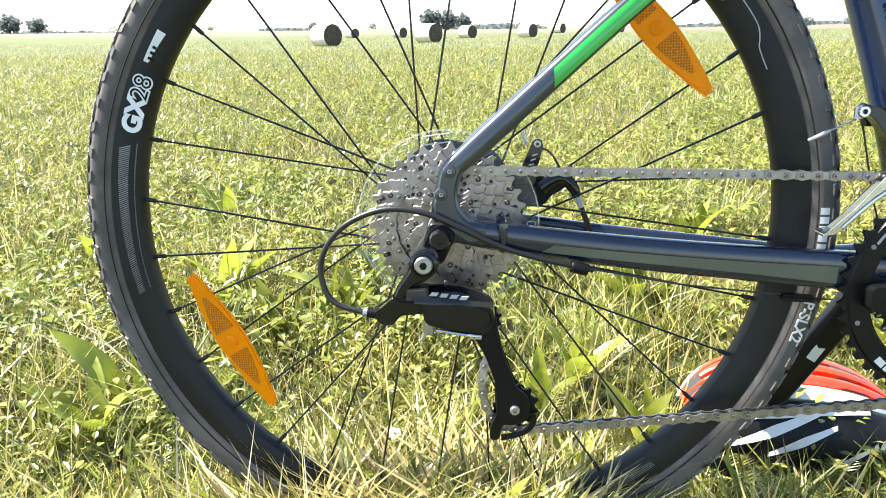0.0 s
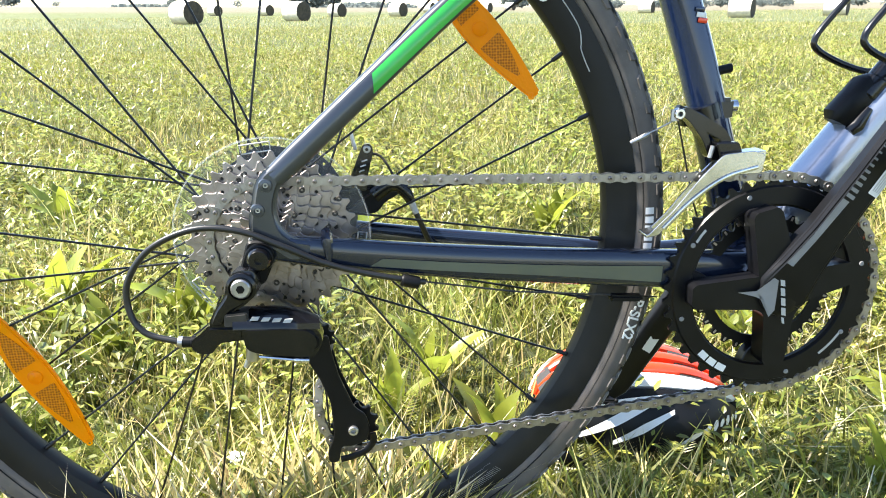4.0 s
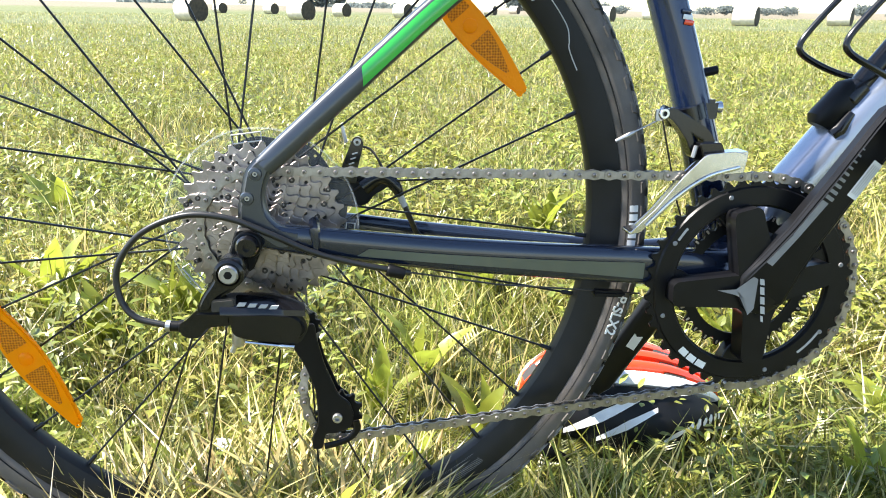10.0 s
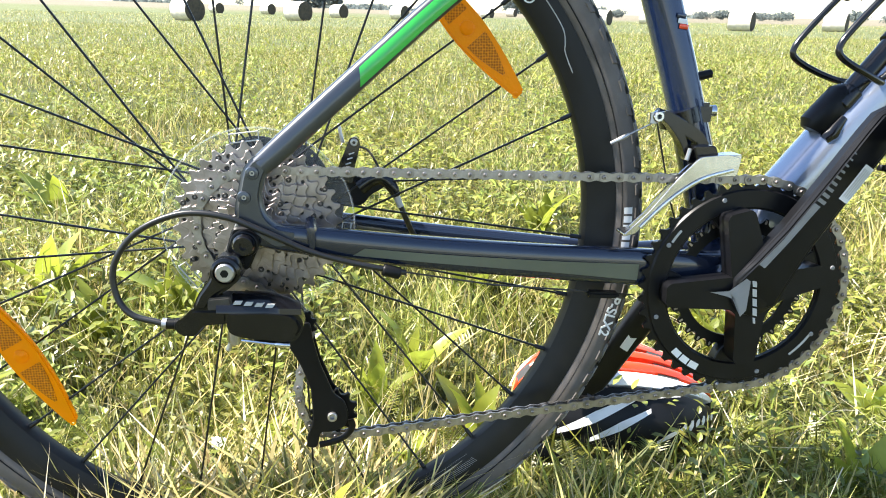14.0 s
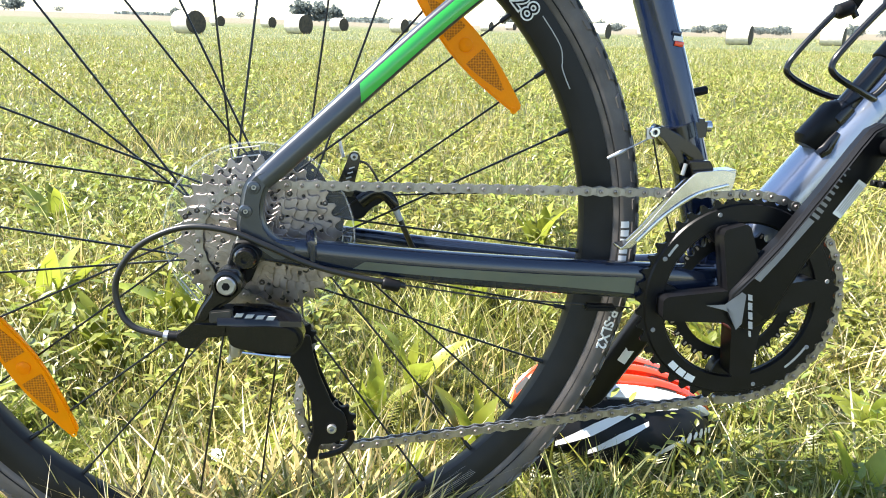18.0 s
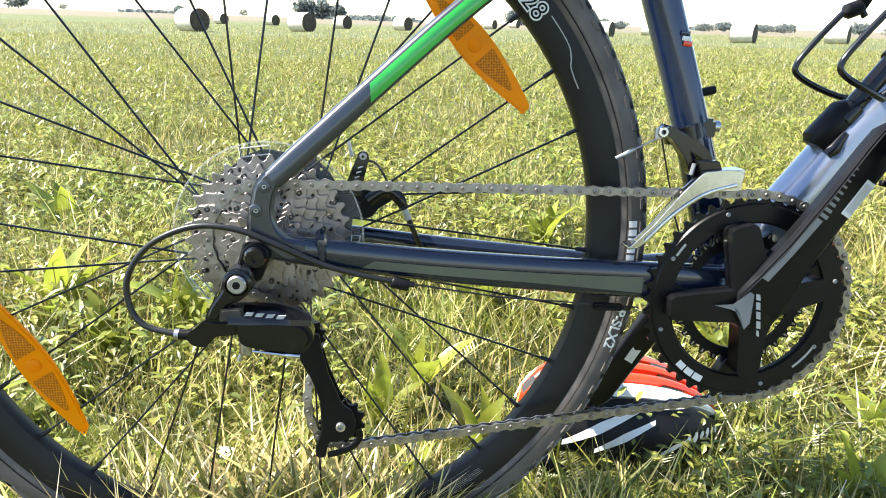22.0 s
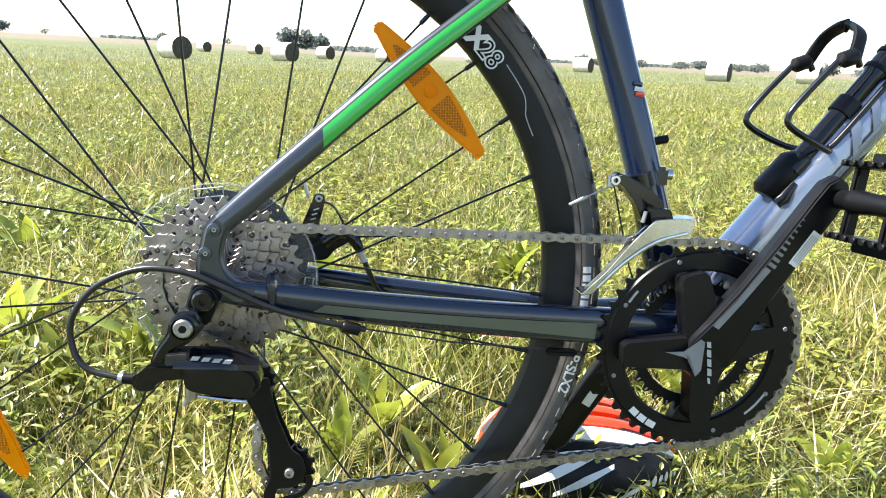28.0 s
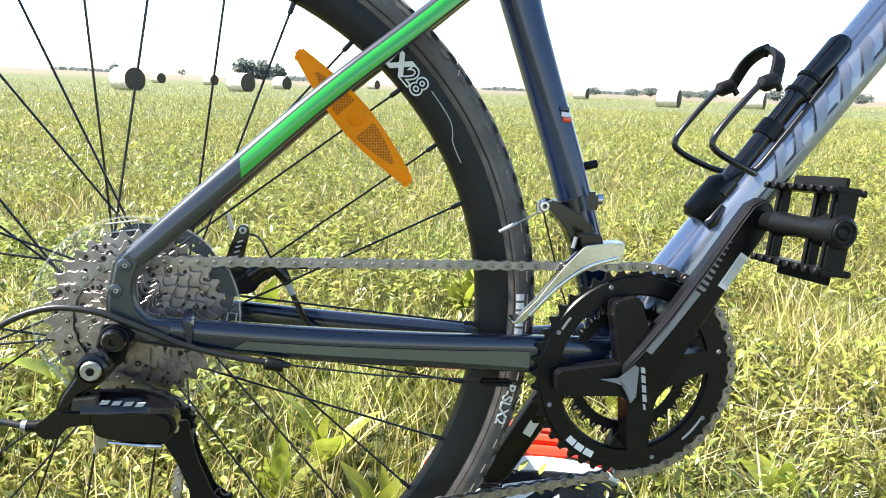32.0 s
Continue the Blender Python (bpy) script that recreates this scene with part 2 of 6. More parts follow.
def spline(points, steps=6):
    """A smooth line through the points."""
    p = [Vector(q) for q in points]
    p = [2 * p[0] - p[1]] + p + [2 * p[-1] - p[-2]]
    out = []
    for i in range(1, len(p) - 2):
        a, b, c, d = p[i - 1], p[i], p[i + 1], p[i + 2]
        for k in range(steps):
            t = k / steps
            out.append(0.5 * (2 * b + (c - a) * t + (2 * a - 5 * b + 4 * c - d) * t * t + (3 * b - a - 3 * c + d) * t ** 3))
    out.append(p[-2])
    return out


def sweep(bm, line, rad, sides=12, square=2.0, up=(0, 1, 0), caps=True):
    """A tube along the line. rad: one (side, up) pair or one per point, by interpolation; square: 2 is round, more is boxier."""
    line = [Vector(p) for p in line]
    n = len(line)
    if not isinstance(rad, list):
        rad = [rad]
    rad = [r if isinstance(r, (tuple, list)) else (r, r) for r in rad]
    rings = []
    for i, p in enumerate(line):
        d = (line[min(i + 1, n - 1)] - line[max(i - 1, 0)]).normalized()
        v = Vector(up)
        v = (v - d * v.dot(d))
        v = v.normalized() if v.length > 1e-6 else Vector((1, 0, 0))
        w = d.cross(v)
        f = i / max(1, n - 1) * (len(rad) - 1)
        k = min(int(f), len(rad) - 2) if len(rad) > 1 else 0
        r0, r1 = rad[k], rad[min(k + 1, len(rad) - 1)]
        a, b = (r0[j] + (r1[j] - r0[j]) * (f - k) for j in (0, 1))
        ring = []
        for s in range(sides):
            t = 2 * math.pi * s / sides
            c, e = math.cos(t), math.sin(t)
            c, e = (math.copysign(abs(q) ** (2 / square), q) for q in (c, e))
            ring.append(bm.verts.new(p + v * (a * c) + w * (b * e)))
        rings.append(ring)
    for r, q in zip(rings, rings[1:]):
        for s in range(sides):
            bm.faces.new((r[s], r[(s + 1) % sides], q[(s + 1) % sides], q[s]))
    if caps:
        bm.faces.new(rings[0][::-1]), bm.faces.new(rings[-1])
    return bm


def tube(line, rad, sides=12, square=2.0, up=(0, 1, 0)):
    return sweep(bmesh.new(), line, rad, sides, square, up)


def lathe(profile, centre=(0, 0), turns=64, bm=None, closed=False):
    """Turns (radius, y) points round the axle at centre (x, z)."""
    bm = bm or bmesh.new()
    rings = []
    for r, y in profile:
        if r < 1e-6:
            rings.append([bm.verts.new((centre[0], y, centre[1]))])
        else:
            rings.append([bm.verts.new((centre[0] + r * math.cos(2 * math.pi * k / turns), y, centre[1] + r * math.sin(2 * math.pi * k / turns))) for k in range(turns)])
    pairs = list(zip(rings, rings[1:])) + ([(rings[-1], rings[0])] if closed else [])
    for a, b in pairs:
        for k in range(turns):
            j = (k + 1) % turns
            if len(a) == 1 and len(b) > 1:
                bm.faces.new((a[0], b[j], b[k]))
            elif len(b) == 1 and len(a) > 1:
                bm.faces.new((a[k], a[j], b[0]))
            elif len(a) > 1:
                bm.faces.new((a[k], a[j], b[j], b[k]))
    bmesh.ops.recalc_face_normals(bm, faces=bm.faces)
    return bm


def plate(outline, y0, y1, bevel=0.0, holes=(), bm=None, segments=1):
    """A flat plate in the plane of the bicycle: an outline of (x, z), with holes, from y0 to y1."""
    bm = bm or bmesh.new()
    own = bmesh.new()
    edges = []
    for loop in (outline, *holes):
        v = [own.verts.new((x, y0, z)) for x, z in loop]
        edges += [own.edges.new((v[k], v[(k + 1) % len(v)])) for k in range(len(v))]
    if holes:
        bmesh.ops.triangle_fill(own, use_beauty=True, use_dissolve=False, edges=edges)
    else:
        own.faces.new(own.verts)
    faces = list(own.faces)
    res = bmesh.ops.extrude_face_region(own, geom=faces)
    bmesh.ops.translate(own, verts=[g for g in res["geom"] if isinstance(g, bmesh.types.BMVert)], vec=(0, y1 - y0, 0))
    bmesh.ops.recalc_face_normals(own, faces=own.faces)
    if bevel:
        sharp = [e for e in own.edges if len(e.link_faces) == 2 and e.calc_face_angle(0) > 0.9]
        bmesh.ops.bevel(own, geom=sharp, offset=bevel, segments=segments, affect="EDGES", clamp_overlap=True)
    tmp = bpy.data.meshes.new("tmp")
    own.to_mesh(tmp)
    own.free()
    bm.from_mesh(tmp)
    bpy.data.meshes.remove(tmp)
    return bm


def block(size, at=(0, 0, 0), turn=None, bevel=0.0, bm=None, segments=2):
    bm = bm or bmesh.new()
    own = bmesh.new()
    bmesh.ops.create_cube(own, size=1)
    bmesh.ops.scale(own, vec=size, verts=own.verts)
    if bevel:
        bmesh.ops.bevel(own, geom=list(own.edges), offset=bevel, segments=segments, affect="EDGES", clamp_overlap=True)
    m = Matrix.Translation(at) @ (turn or Matrix())
    bmesh.ops.transform(own, matrix=m, verts=own.verts)
    tmp = bpy.data.meshes.new("tmp")
    own.to_mesh(tmp)
    own.free()
    bm.from_mesh(tmp)
    bpy.data.meshes.remove(tmp)
    return bm


def ring_points(c, r, n=32, a0=0.0):
    return [(c[0] + r * math.cos(a0 + 2 * math.pi * k / n), c[1] + r * math.sin(a0 + 2 * math.pi * k / n)) for k in range(n)]


def rounded(points, r=0.004, n=4):
    """The outline with its corners rounded."""
    out = []
    m = len(points)
    for i in range(m):
        a, b, c = (Vector(points[(i + k) % m]) for k in (-1, 0, 1))
        ra = min(r, (a - b).length * 0.45, (c - b).length * 0.45)
        p, q = b + (a - b).normalized() * ra, b + (c - b).normalized() * ra
        for k in range(n + 1):
            t = k / n
            out.append(tuple((1 - t) ** 2 * p + 2 * t * (1 - t) * b + t * t * q))
    return out


def bolt(name, at, r, depth, material, parent, label="", socket=True):
    """A round screw head facing the camera's side, with a socket."""
    x, y, z = at
    prof = [(0, y + depth), (r, y + depth), (r, y + 0.15 * depth), (r * 0.85, y)]
    prof += [(r * 0.45, y), (r * 0.42, y + depth * 0.7), (0, y + depth * 0.7)] if socket else [(0, y)]
    return part(name, lathe(prof, (x, z), 16), material, parent, label)


def text_mesh(body, size, material, name, parent, m, depth=0.0002, outline=0.0):
    cu = bpy.data.curves.new(name, "FONT")
    cu.body, cu.size, cu.align_x, cu.align_y, cu.extrude = body, size, "CENTER", "CENTER", depth
    cu.offset = outline
    tmp = bpy.data.objects.new(name, cu)
    me = bpy.data.meshes.new_from_object(tmp)
    bpy.data.objects.remove(tmp)
    me.materials.clear()
    me.materials.append(material)
    ob = new(name, me)
    ob.parent = parent
    ob.matrix_basis = m
    return ob


def facing(x, y, z, turn=0.0, squeeze=1.0):
    """A pose for flat lettering that faces the camera's side, turned by degrees in the plane of the bicycle."""
    return Matrix.Translation((x, y, z)) @ Matrix.Rotation(radians(-turn), 4, "Y") @ Matrix.Rotation(radians(90), 4, "X") @ Matrix.Diagonal((squeeze, 1, 1, 1))
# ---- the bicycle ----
def camera_refit(v):
    """Frame, stay and gear points were set for an earlier camera; this fitted taper moves them to the refitted one,
    alike on both sides.
    """
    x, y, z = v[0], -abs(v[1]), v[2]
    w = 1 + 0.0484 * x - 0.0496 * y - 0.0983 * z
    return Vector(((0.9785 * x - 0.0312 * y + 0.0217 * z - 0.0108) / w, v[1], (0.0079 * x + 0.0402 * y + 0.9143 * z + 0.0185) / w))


# crankset points from the earlier camera, scaled to a 46-tooth ring and set on the bracket
CRANK_FIT = Matrix.Translation((0.4245, 0, 0.2852)) @ Matrix.Rotation(radians(2.27), 4, "Y") @ Matrix.Diagonal((0.955, 1, 0.955, 1)) @ Matrix.Translation((-0.4345, 0, -0.289))
AXLE = (0.0, 0.343)
BB = (0.4345, 0.289)
HUB = (0.4243, 0.2812)
bike = tagged(new("bicycle"), "dark blue and green gravel bicycle standing in long grass", "bicycle")
bike.location = (0.0051, -0.0284, 0)
bike.rotation_euler = (radians(-5.40), radians(-0.82), radians(-1.70))


def polar(r, deg, c=AXLE):
    return (c[0] + r * math.cos(radians(deg)), c[1] + r * math.sin(radians(deg)))


def rear_wheel():
    """Rim, tyre, spokes, hub and reflectors."""
    prof = [(0.2895, -0.004), (0.2915, -0.0085), (0.299, -0.0125), (0.308, -0.0142), (0.3165, -0.0142), (0.3175, -0.012), (0.312, -0.010),
            (0.312, 0.010), (0.3175, 0.012), (0.3165, 0.0142), (0.308, 0.0142), (0.299, 0.0125), (0.2915, 0.0085), (0.2895, 0.004)]
    rim = part("rear_wheel", lathe(prof, AXLE, 160, closed=True), RIM, bike, "black rear wheel with a deep alloy rim", sharp=25)
    # the casing
    R, w, h = 0.3280, 0.0176, 0.0163
    tp = [(0.3160, -0.0120), (0.3178, -0.0150)]
    for k in range(15):
        a = radians(-68 + 136 * k / 14)
        tp.append((R + h * math.cos(a) * 0.93, w * math.sin(a)))
    tp += [(0.3178, 0.0150), (0.3160, 0.0120)]
    part("tyre", lathe(tp, AXLE, 160), WALL, rim, "black gravel tyre, dusty on the tread", sharp=60)
    part("bead_line", lathe([(0.3212, -0.0172), (0.3218, -0.0179), (0.3224, -0.0175)], AXLE, 128), RUBBER, rim)
    # tread knobs, three rows a side
    n = 90
    part("tread_band", lathe([(R + (h * 0.93 + 0.0013) * math.cos(radians(q)), (w + 0.0013) * math.sin(radians(q))) for q in range(-44, 45, 8)], AXLE, 160), RUBBER, rim)
    crown_rows = ((-13, 24, 0.86, 0.0023, 0), (13, 24, 0.86, 0.0023, 0.5), (-35, 16, 0.62, 0.0025, 0.25), (35, 16, 0.62, 0.0025, 0.25))
    side_rows = ((-58, 20, 0.45, 0.0019, 0.0), (58, 20, 0.45, 0.0019, 0.0))
    for rows, material, lab in ((crown_rows, TREAD, "dusty rubber tread knobs"), (side_rows, WALL, "dark side knobs of the tread")):
        verts, faces = [], []
        for k in range(n):
            for lat, wid, lng, hgt, off in rows:
                skew = 0.05 * (1 if k % 2 else -1)
                base = len(verts)
                for up in (0, 1):
                    for i, j in ((-1, -1), (1, -1), (1, 1), (-1, 1)):
                        lt = radians(lat + (wid / 2) * j * (1 if not up else 0.82))
                        th = 2 * math.pi * (k + off + lng / 2 * i * (1 if not up else 0.8) + skew * j) / n
                        e = hgt * up - 0.0004
                        rr = R + (h * 0.93 + e) * math.cos(lt)
                        verts.append((AXLE[0] + rr * math.cos(th), (w + e) * math.sin(lt), AXLE[1] + rr * math.sin(th)))
                for f in ((0, 1, 5, 4), (1, 2, 6, 5), (2, 3, 7, 6), (3, 0, 4, 7), (4, 5, 6, 7)):
                    faces.append([base + q for q in f])
        me = bpy.data.meshes.new("tread")
        me.from_pydata(verts, [], faces)
        me.update()
        bm = bmesh.new()
        bm.from_mesh(me)
        bmesh.ops.recalc_face_normals(bm, faces=bm.faces)
        bm.to_mesh(me)
        bm.free()
        me.materials.append(material)
        tread = new("tread", me)
        tread.parent = rim
        tagged(tread, lab, kind="stuff")
    # hub
    hub = [(0, -0.050), (0.0085, -0.050), (0.0085, -0.028), (0.0165, -0.024), (0.0295, -0.0215), (0.0295, -0.0180), (0.018, -0.0165), (0.0135, -0.008),
           (0.0125, 0.015), (0.018, 0.028), (0.0295, 0.0305), (0.0295, 0.034), (0.0175, 0.036), (0.0175, 0.044), (0.0085, 0.046), (0.0085, 0.066), (0, 0.066)]
    part("hub", lathe(hub, AXLE, 40), SATIN, rim, "black rear hub")
    # 32 spokes, three times crossed
    for k in range(32):
        th = 197.87 - 11.25 * k
        lead = 1 if ((k + 1) // 2) % 2 == 0 else -1
        near = k % 2 == SPOKE_SIDE
        fy = -0.0200 if near else 0.0322
        ex, ez = polar(0.0272, th - lead * 72)
        nx, nz = polar(0.2920, th)
        ny = -0.0015 if near else 0.0015
        a, b = Vector((ex, fy, ez)), Vector((nx, ny, nz))
        part("spoke", tube([a, a.lerp(b, 0.5), b], 0.00105, 6), SPOKE, rim)
        d = (b - a).normalized()
        part("nipple", tube([b - d * 0.013, b - d * 0.012, b + d * 0.001], [0.0015, 0.0021, 0.0021], 8), SPOKE, rim)
    # printed marks on the rim wall
    def band(name, r0, r1, a0, a1, y, material, steps=24, taper=0.0):
        bm = bmesh.new()
        rows = []
        for k in range(steps + 1):
            f = k / steps
            sh = taper * f * (r1 - r0)
            rows.append([bm.verts.new((*[polar(r, a0 + (a1 - a0) * f)[0]], yy, polar(r, a0 + (a1 - a0) * f)[1])) for r, yy in ((r0 + sh, y[0]), ((r0 + r1) / 2 + sh / 2, y[1]), (r1, y[2]))])
        for p, q in zip(rows, rows[1:]):
            for j in (0, 1):
                bm.faces.new((p[j], p[j + 1], q[j + 1], q[j]))
        bmesh.ops.recalc_face_normals(bm, faces=bm.faces)
        return part(name, bm, material, rim)
    ys = (-0.0104, -0.0134, -0.0147)
    def hatch(a0, a1, r0, r1, lean):
        """Fine pale strokes across the rim wall, thinning out to one end."""
        bm = bmesh.new()
        n = int((a1 - a0) * 0.303 * math.pi / 180 / 0.0019)
        for k in range(n):
            f = k / n
            a, w = a0 + (a1 - a0) * f, 0.075 * (1 - 0.55 * f)
            ends = []
            for r, y in ((r0, -0.0108), ((r0 + r1) / 2, -0.0136), (r1 - 0.004 * f, -0.0149)):
                g = (r - r0) / (r1 - r0)
                ends.append([bm.verts.new((polar(r, a + lean * g + q * w)[0], y, polar(r, a + lean * g + q * w)[1])) for q in (-1, 1)])
            for p, q in zip(ends, ends[1:]):
                bm.faces.new((p[0], p[1], q[1], q[0]))
        bmesh.ops.recalc_face_normals(bm, faces=bm.faces)
        tagged(part("hatch_print", bm, HATCH, rim, "fine pale hatching"), kind="stuff")
    hatch(165.2, 192.0, 0.2955, 0.3105, 1.3)
    hatch(74.0, 49.5, 0.2955, 0.3105, 1.3)
    hatch(-74.0, -52.0, 0.2955, 0.3105, 1.3)
    for deg in (157.9, 42.5):
        for word, off, ink in (("GX", 2.35, WHITE), ("28", -2.55, BLACK)):
            x, z = polar(0.3012, deg + off)
            pz = facing(x, -0.0149, z, deg + off - 90) @ Matrix.Rotation(radians(9), 4, "X")
            text_mesh(word, 0.0225, WHITE, "rim_lettering", rim, pz, outline=0.0012)
            if ink is BLACK:
                text_mesh(word, 0.0225, BLACK, "lettering_inside", rim, pz @ Matrix.Translation((0, 0, 0.0005)), outline=-0.0002)
    band("rim_badge", 0.2955, 0.3085, 145.2, 151.0, ys, WHITE, 8, taper=0.3)
    for k in range(3):
        band("badge_bar", 0.2985 + 0.0012 * k, 0.3055, 149.9 - 1.0 * k, 150.4 - 1.0 * k, tuple(v - 0.0005 for v in ys), BLACK, 2)
    sw = [(polar(r, a)[0], -0.0139 - 0.0004 * (r > 0.300), polar(r, a)[1]) for r, a in ((0.3085, 37.0), (0.3085, 33.8), (0.3078, 31.2), (0.3040, 29.4), (0.3010, 28.4), (0.2998, 26.5), (0.2996, 24.6))]
    part("swoosh_print", tube(spline(sw, 4), (0.0005, 0.0005), 6), PALE, rim)
    # brand mark and tyre code on the side wall, as plain shapes and letters
    def arc_mark(name, r0, r1, a0, a1, y):
        return band(name, r0, r1, a0, a1, (y, y - 0.0006, y - 0.0002), WHITE, 6)
    for k in range(5):
        arc_mark("tyre_brand_mark", 0.3232, 0.3308, 1.2 - k * 1.40, 0.15 - k * 1.40, -0.0184)
    x, z = polar(0.3285, -17.0)
    text_mesh("P-SLX2", 0.0132, WHITE, "tyre_lettering", rim, facing(x, -0.0190, z, -17 - 90), outline=0.0003)
    # reflectors clipped between the spokes
    for c, ends in (((0.1812, 0.5050), ((0.1320, 0.5574), (0.2260, 0.4462))), ((-0.2152, 0.2265), ((-0.2492, 0.2890), (-0.1775, 0.1575)))):
        a, b = Vector(ends[0]), Vector(ends[1])
        m = Vector(c)
        d = (b - a).normalized()
        s = Vector((-d.y, d.x))
        out = []
        L = (b - a).length / 2
        for side in (1, -1):
            rng = range(-10, 11) if side == 1 else range(10, -11, -1)
            for k in rng:
                f = k / 10
                wd = 0.0105 * (1 - abs(f) ** 1.7) + 0.0042
                out.append(tuple(m + d * (L * f) + s * (wd * side)))
        refl = part("reflector", plate(out, -0.0085, -0.0025, 0.0015, segments=2), AMBER, rim, "amber plastic spoke reflector")
        for sg in (-1, 1):
            o2 = []
            for side in (1, -1):
                for k in (range(0, 9) if side == 1 else range(8, -1, -1)):
                    f = k / 8
                    wd = 0.0088 * (1 - f ** 1.6) + 0.0012
                    o2.append(tuple(m + d * (sg * (0.012 + 0.038 * f)) + s * (wd * side)))
            part("prism_field", plate(o2, -0.0092, -0.0080, 0.0), AMBER_DARK, refl)
        part("clip_boss", lathe([(0, -0.0105), (0.0045, -0.0105), (0.0062, -0.0095), (0.0070, -0.0060)], (c[0], c[1]), 20), AMBER, refl)
        for e in (a, b):
            q = e.lerp(m, 0.05)
            part("eyelet", lathe([(0.0013, -0.0086), (0.0013, -0.0092), (0.0028, -0.0092), (0.0030, -0.0084)], (q.x, q.y), 14), AMBER, refl)
    return rim


SPOKE_SIDE = 0
wheel = rear_wheel()


def toothed(c, teeth, root, tip, phase=0.0):
    out = []
    for k in range(teeth):
        for f, r in ((0.0, root), (0.22, root + 0.25 * (tip - root)), (0.40, tip), (0.60, tip), (0.78, root + 0.25 * (tip - root))):
            a = 2 * math.pi * (k + f) / teeth + phase
            out.append((c[0] + r * math.cos(a), c[1] + r * math.sin(a)))
    return out


def cassette():
    teeth = (11, 13, 15, 17, 20, 23, 26, 30, 34)
    body = part("cassette", lathe([(0.0, -0.0552), (0.006, -0.0560), (0.0125, -0.0560), (0.0150, -0.0545), (0.0160, -0.0225), (0, -0.0225)], AXLE, 40), DARKST, bike, "nickel-plated nine-speed cassette")
    RIVET = ready_mesh("rivet", lathe([(0.0009, 0.0002), (0.0010, -0.0011), (0.0020, -0.0011), (0.0026, -0.0004), (0.0026, 0.0004)], (0, 0), 12), DARKST)
    for i, t in enumerate(teeth):
        y = -0.0535 + 0.0040 * i
        pr = 0.0127 / (2 * math.sin(math.pi / t))
        root, tip = pr - 0.0036, pr + 0.0026
        holes = []
        inner = 0.0172
        if i >= 2:
            m = t * 2 // 3
            rr = root - 0.0036
            for k in range(m):
                a = 2 * math.pi * (k + 0.35 * (i % 3)) / m
                holes.append(ring_points((AXLE[0] + rr * math.cos(a), AXLE[1] + rr * math.sin(a)), 0.0015 if k % 3 else 0.0021, 8))
        bm = plate(toothed(AXLE, t, root, tip, 0.13 * i), y, y + 0.0018, 0.00035, [ring_points(AXLE, inner - 0.002, 30)] + holes)
        cog = part("sprocket", bm, STEEL, body, sharp=30)
        # shifting ramps and rivets stamped in the face
        if i >= 2:
            for k in range(5 if i < 6 else 8):
                a = 2 * math.pi * (k + 0.2 * i) / (5 if i < 6 else 8)
                share("rivet", RIVET, cog, Matrix.Translation((AXLE[0] + (root - 0.001) * math.cos(a), y, AXLE[1] + (root - 0.001) * math.sin(a))))
    # spacers widened and dark, standing for shade in the holes and between cogs
    for i, t in enumerate(teeth):
        edge = 0.0127 / (2 * math.sin(math.pi / t)) - (0.0050 if i < 6 else 0.0056)
        y = -0.0535 + 0.0040 * i
        part("shade_spacer", lathe([(0.012, y + 0.0019), (edge, y + 0.0019), (edge, y + 0.0030), (0.012, y + 0.0030)], AXLE, 48, closed=True), DARKST, body)
    bm = lathe([(0.006, -0.0562), (0.0138, -0.0564), (0.0148, -0.0550)], AXLE, 36)
    part("lockring", bm, ALLOY, body)
    # clear guard disc behind the largest sprocket
    bm = lathe([(0.030, -0.0186), (0.060, -0.0180), (0.0800, -0.0176), (0.0820, -0.0185), (0.0828, -0.0172), (0.0805, -0.0162), (0.030, -0.0170)], AXLE, 96)
    guard = part("spoke_guard", bm, CLEAR, wheel, "clear plastic spoke protector disc", sharp=50)
    part("guard_rim", tube([(*polar(0.0815, a)[:1], -0.0180, polar(0.0815, a)[1]) for a in range(0, 361, 5)], 0.0006, 6), MILKY, guard, "pale moulded edge of the disc")
    for a0 in (96, -10, 216):
        line = [polar(0.0788, a0 - 9), polar(0.0788, a0 + 9), polar(0.0715, a0 + 9.5), polar(0.0715, a0 - 9.5), polar(0.0788, a0 - 9)]
        part("guard_window", tube([(x, -0.0192, z) for x, z in line], 0.0007, 6), PALE, guard)
    return body


cassette()


def link_mesh(outer):
    """One chain link along x, 12.7 mm between its pins: two waisted plates and its rollers."""
    bm = bmesh.new()
    yy = 0.0030 if outer else 0.0022
    out = []
    for sx in (-1, 1):
        for k in range(-4, 5):
            a = radians(k * 27)
            out.append((sx * (0.00635 + 0.0043 * math.cos(a)), 0.0043 * math.sin(a) * (1 if sx > 0 else -1) * (1)))
    right = [p for p in out[9:]]
    left = [p for p in out[:9]]
    loop = right + [(0, 0.0029)] + left + [(0, -0.0029)]
    for s in (-1, 1):
        plate(loop, s * yy - 0.0005, s * yy + 0.0005, 0, [], bm)
    for sx in (-1, 1):
        lathe([(0.0038, -0.0016), (0.0038, 0.0016)], (sx * 0.00635, 0), 10, bm)
    return bm


def pin_mesh():
    bm = bmesh.new()
    for sx in (-1, 1):
        lathe([(0.0007, -0.0046), (0.0009, -0.0050), (0.0016, -0.0048), (0.0019, -0.0042), (0.0019, 0.0042), (0, 0.0042)], (sx * 0.00635, 0), 10, bm)
    return bm


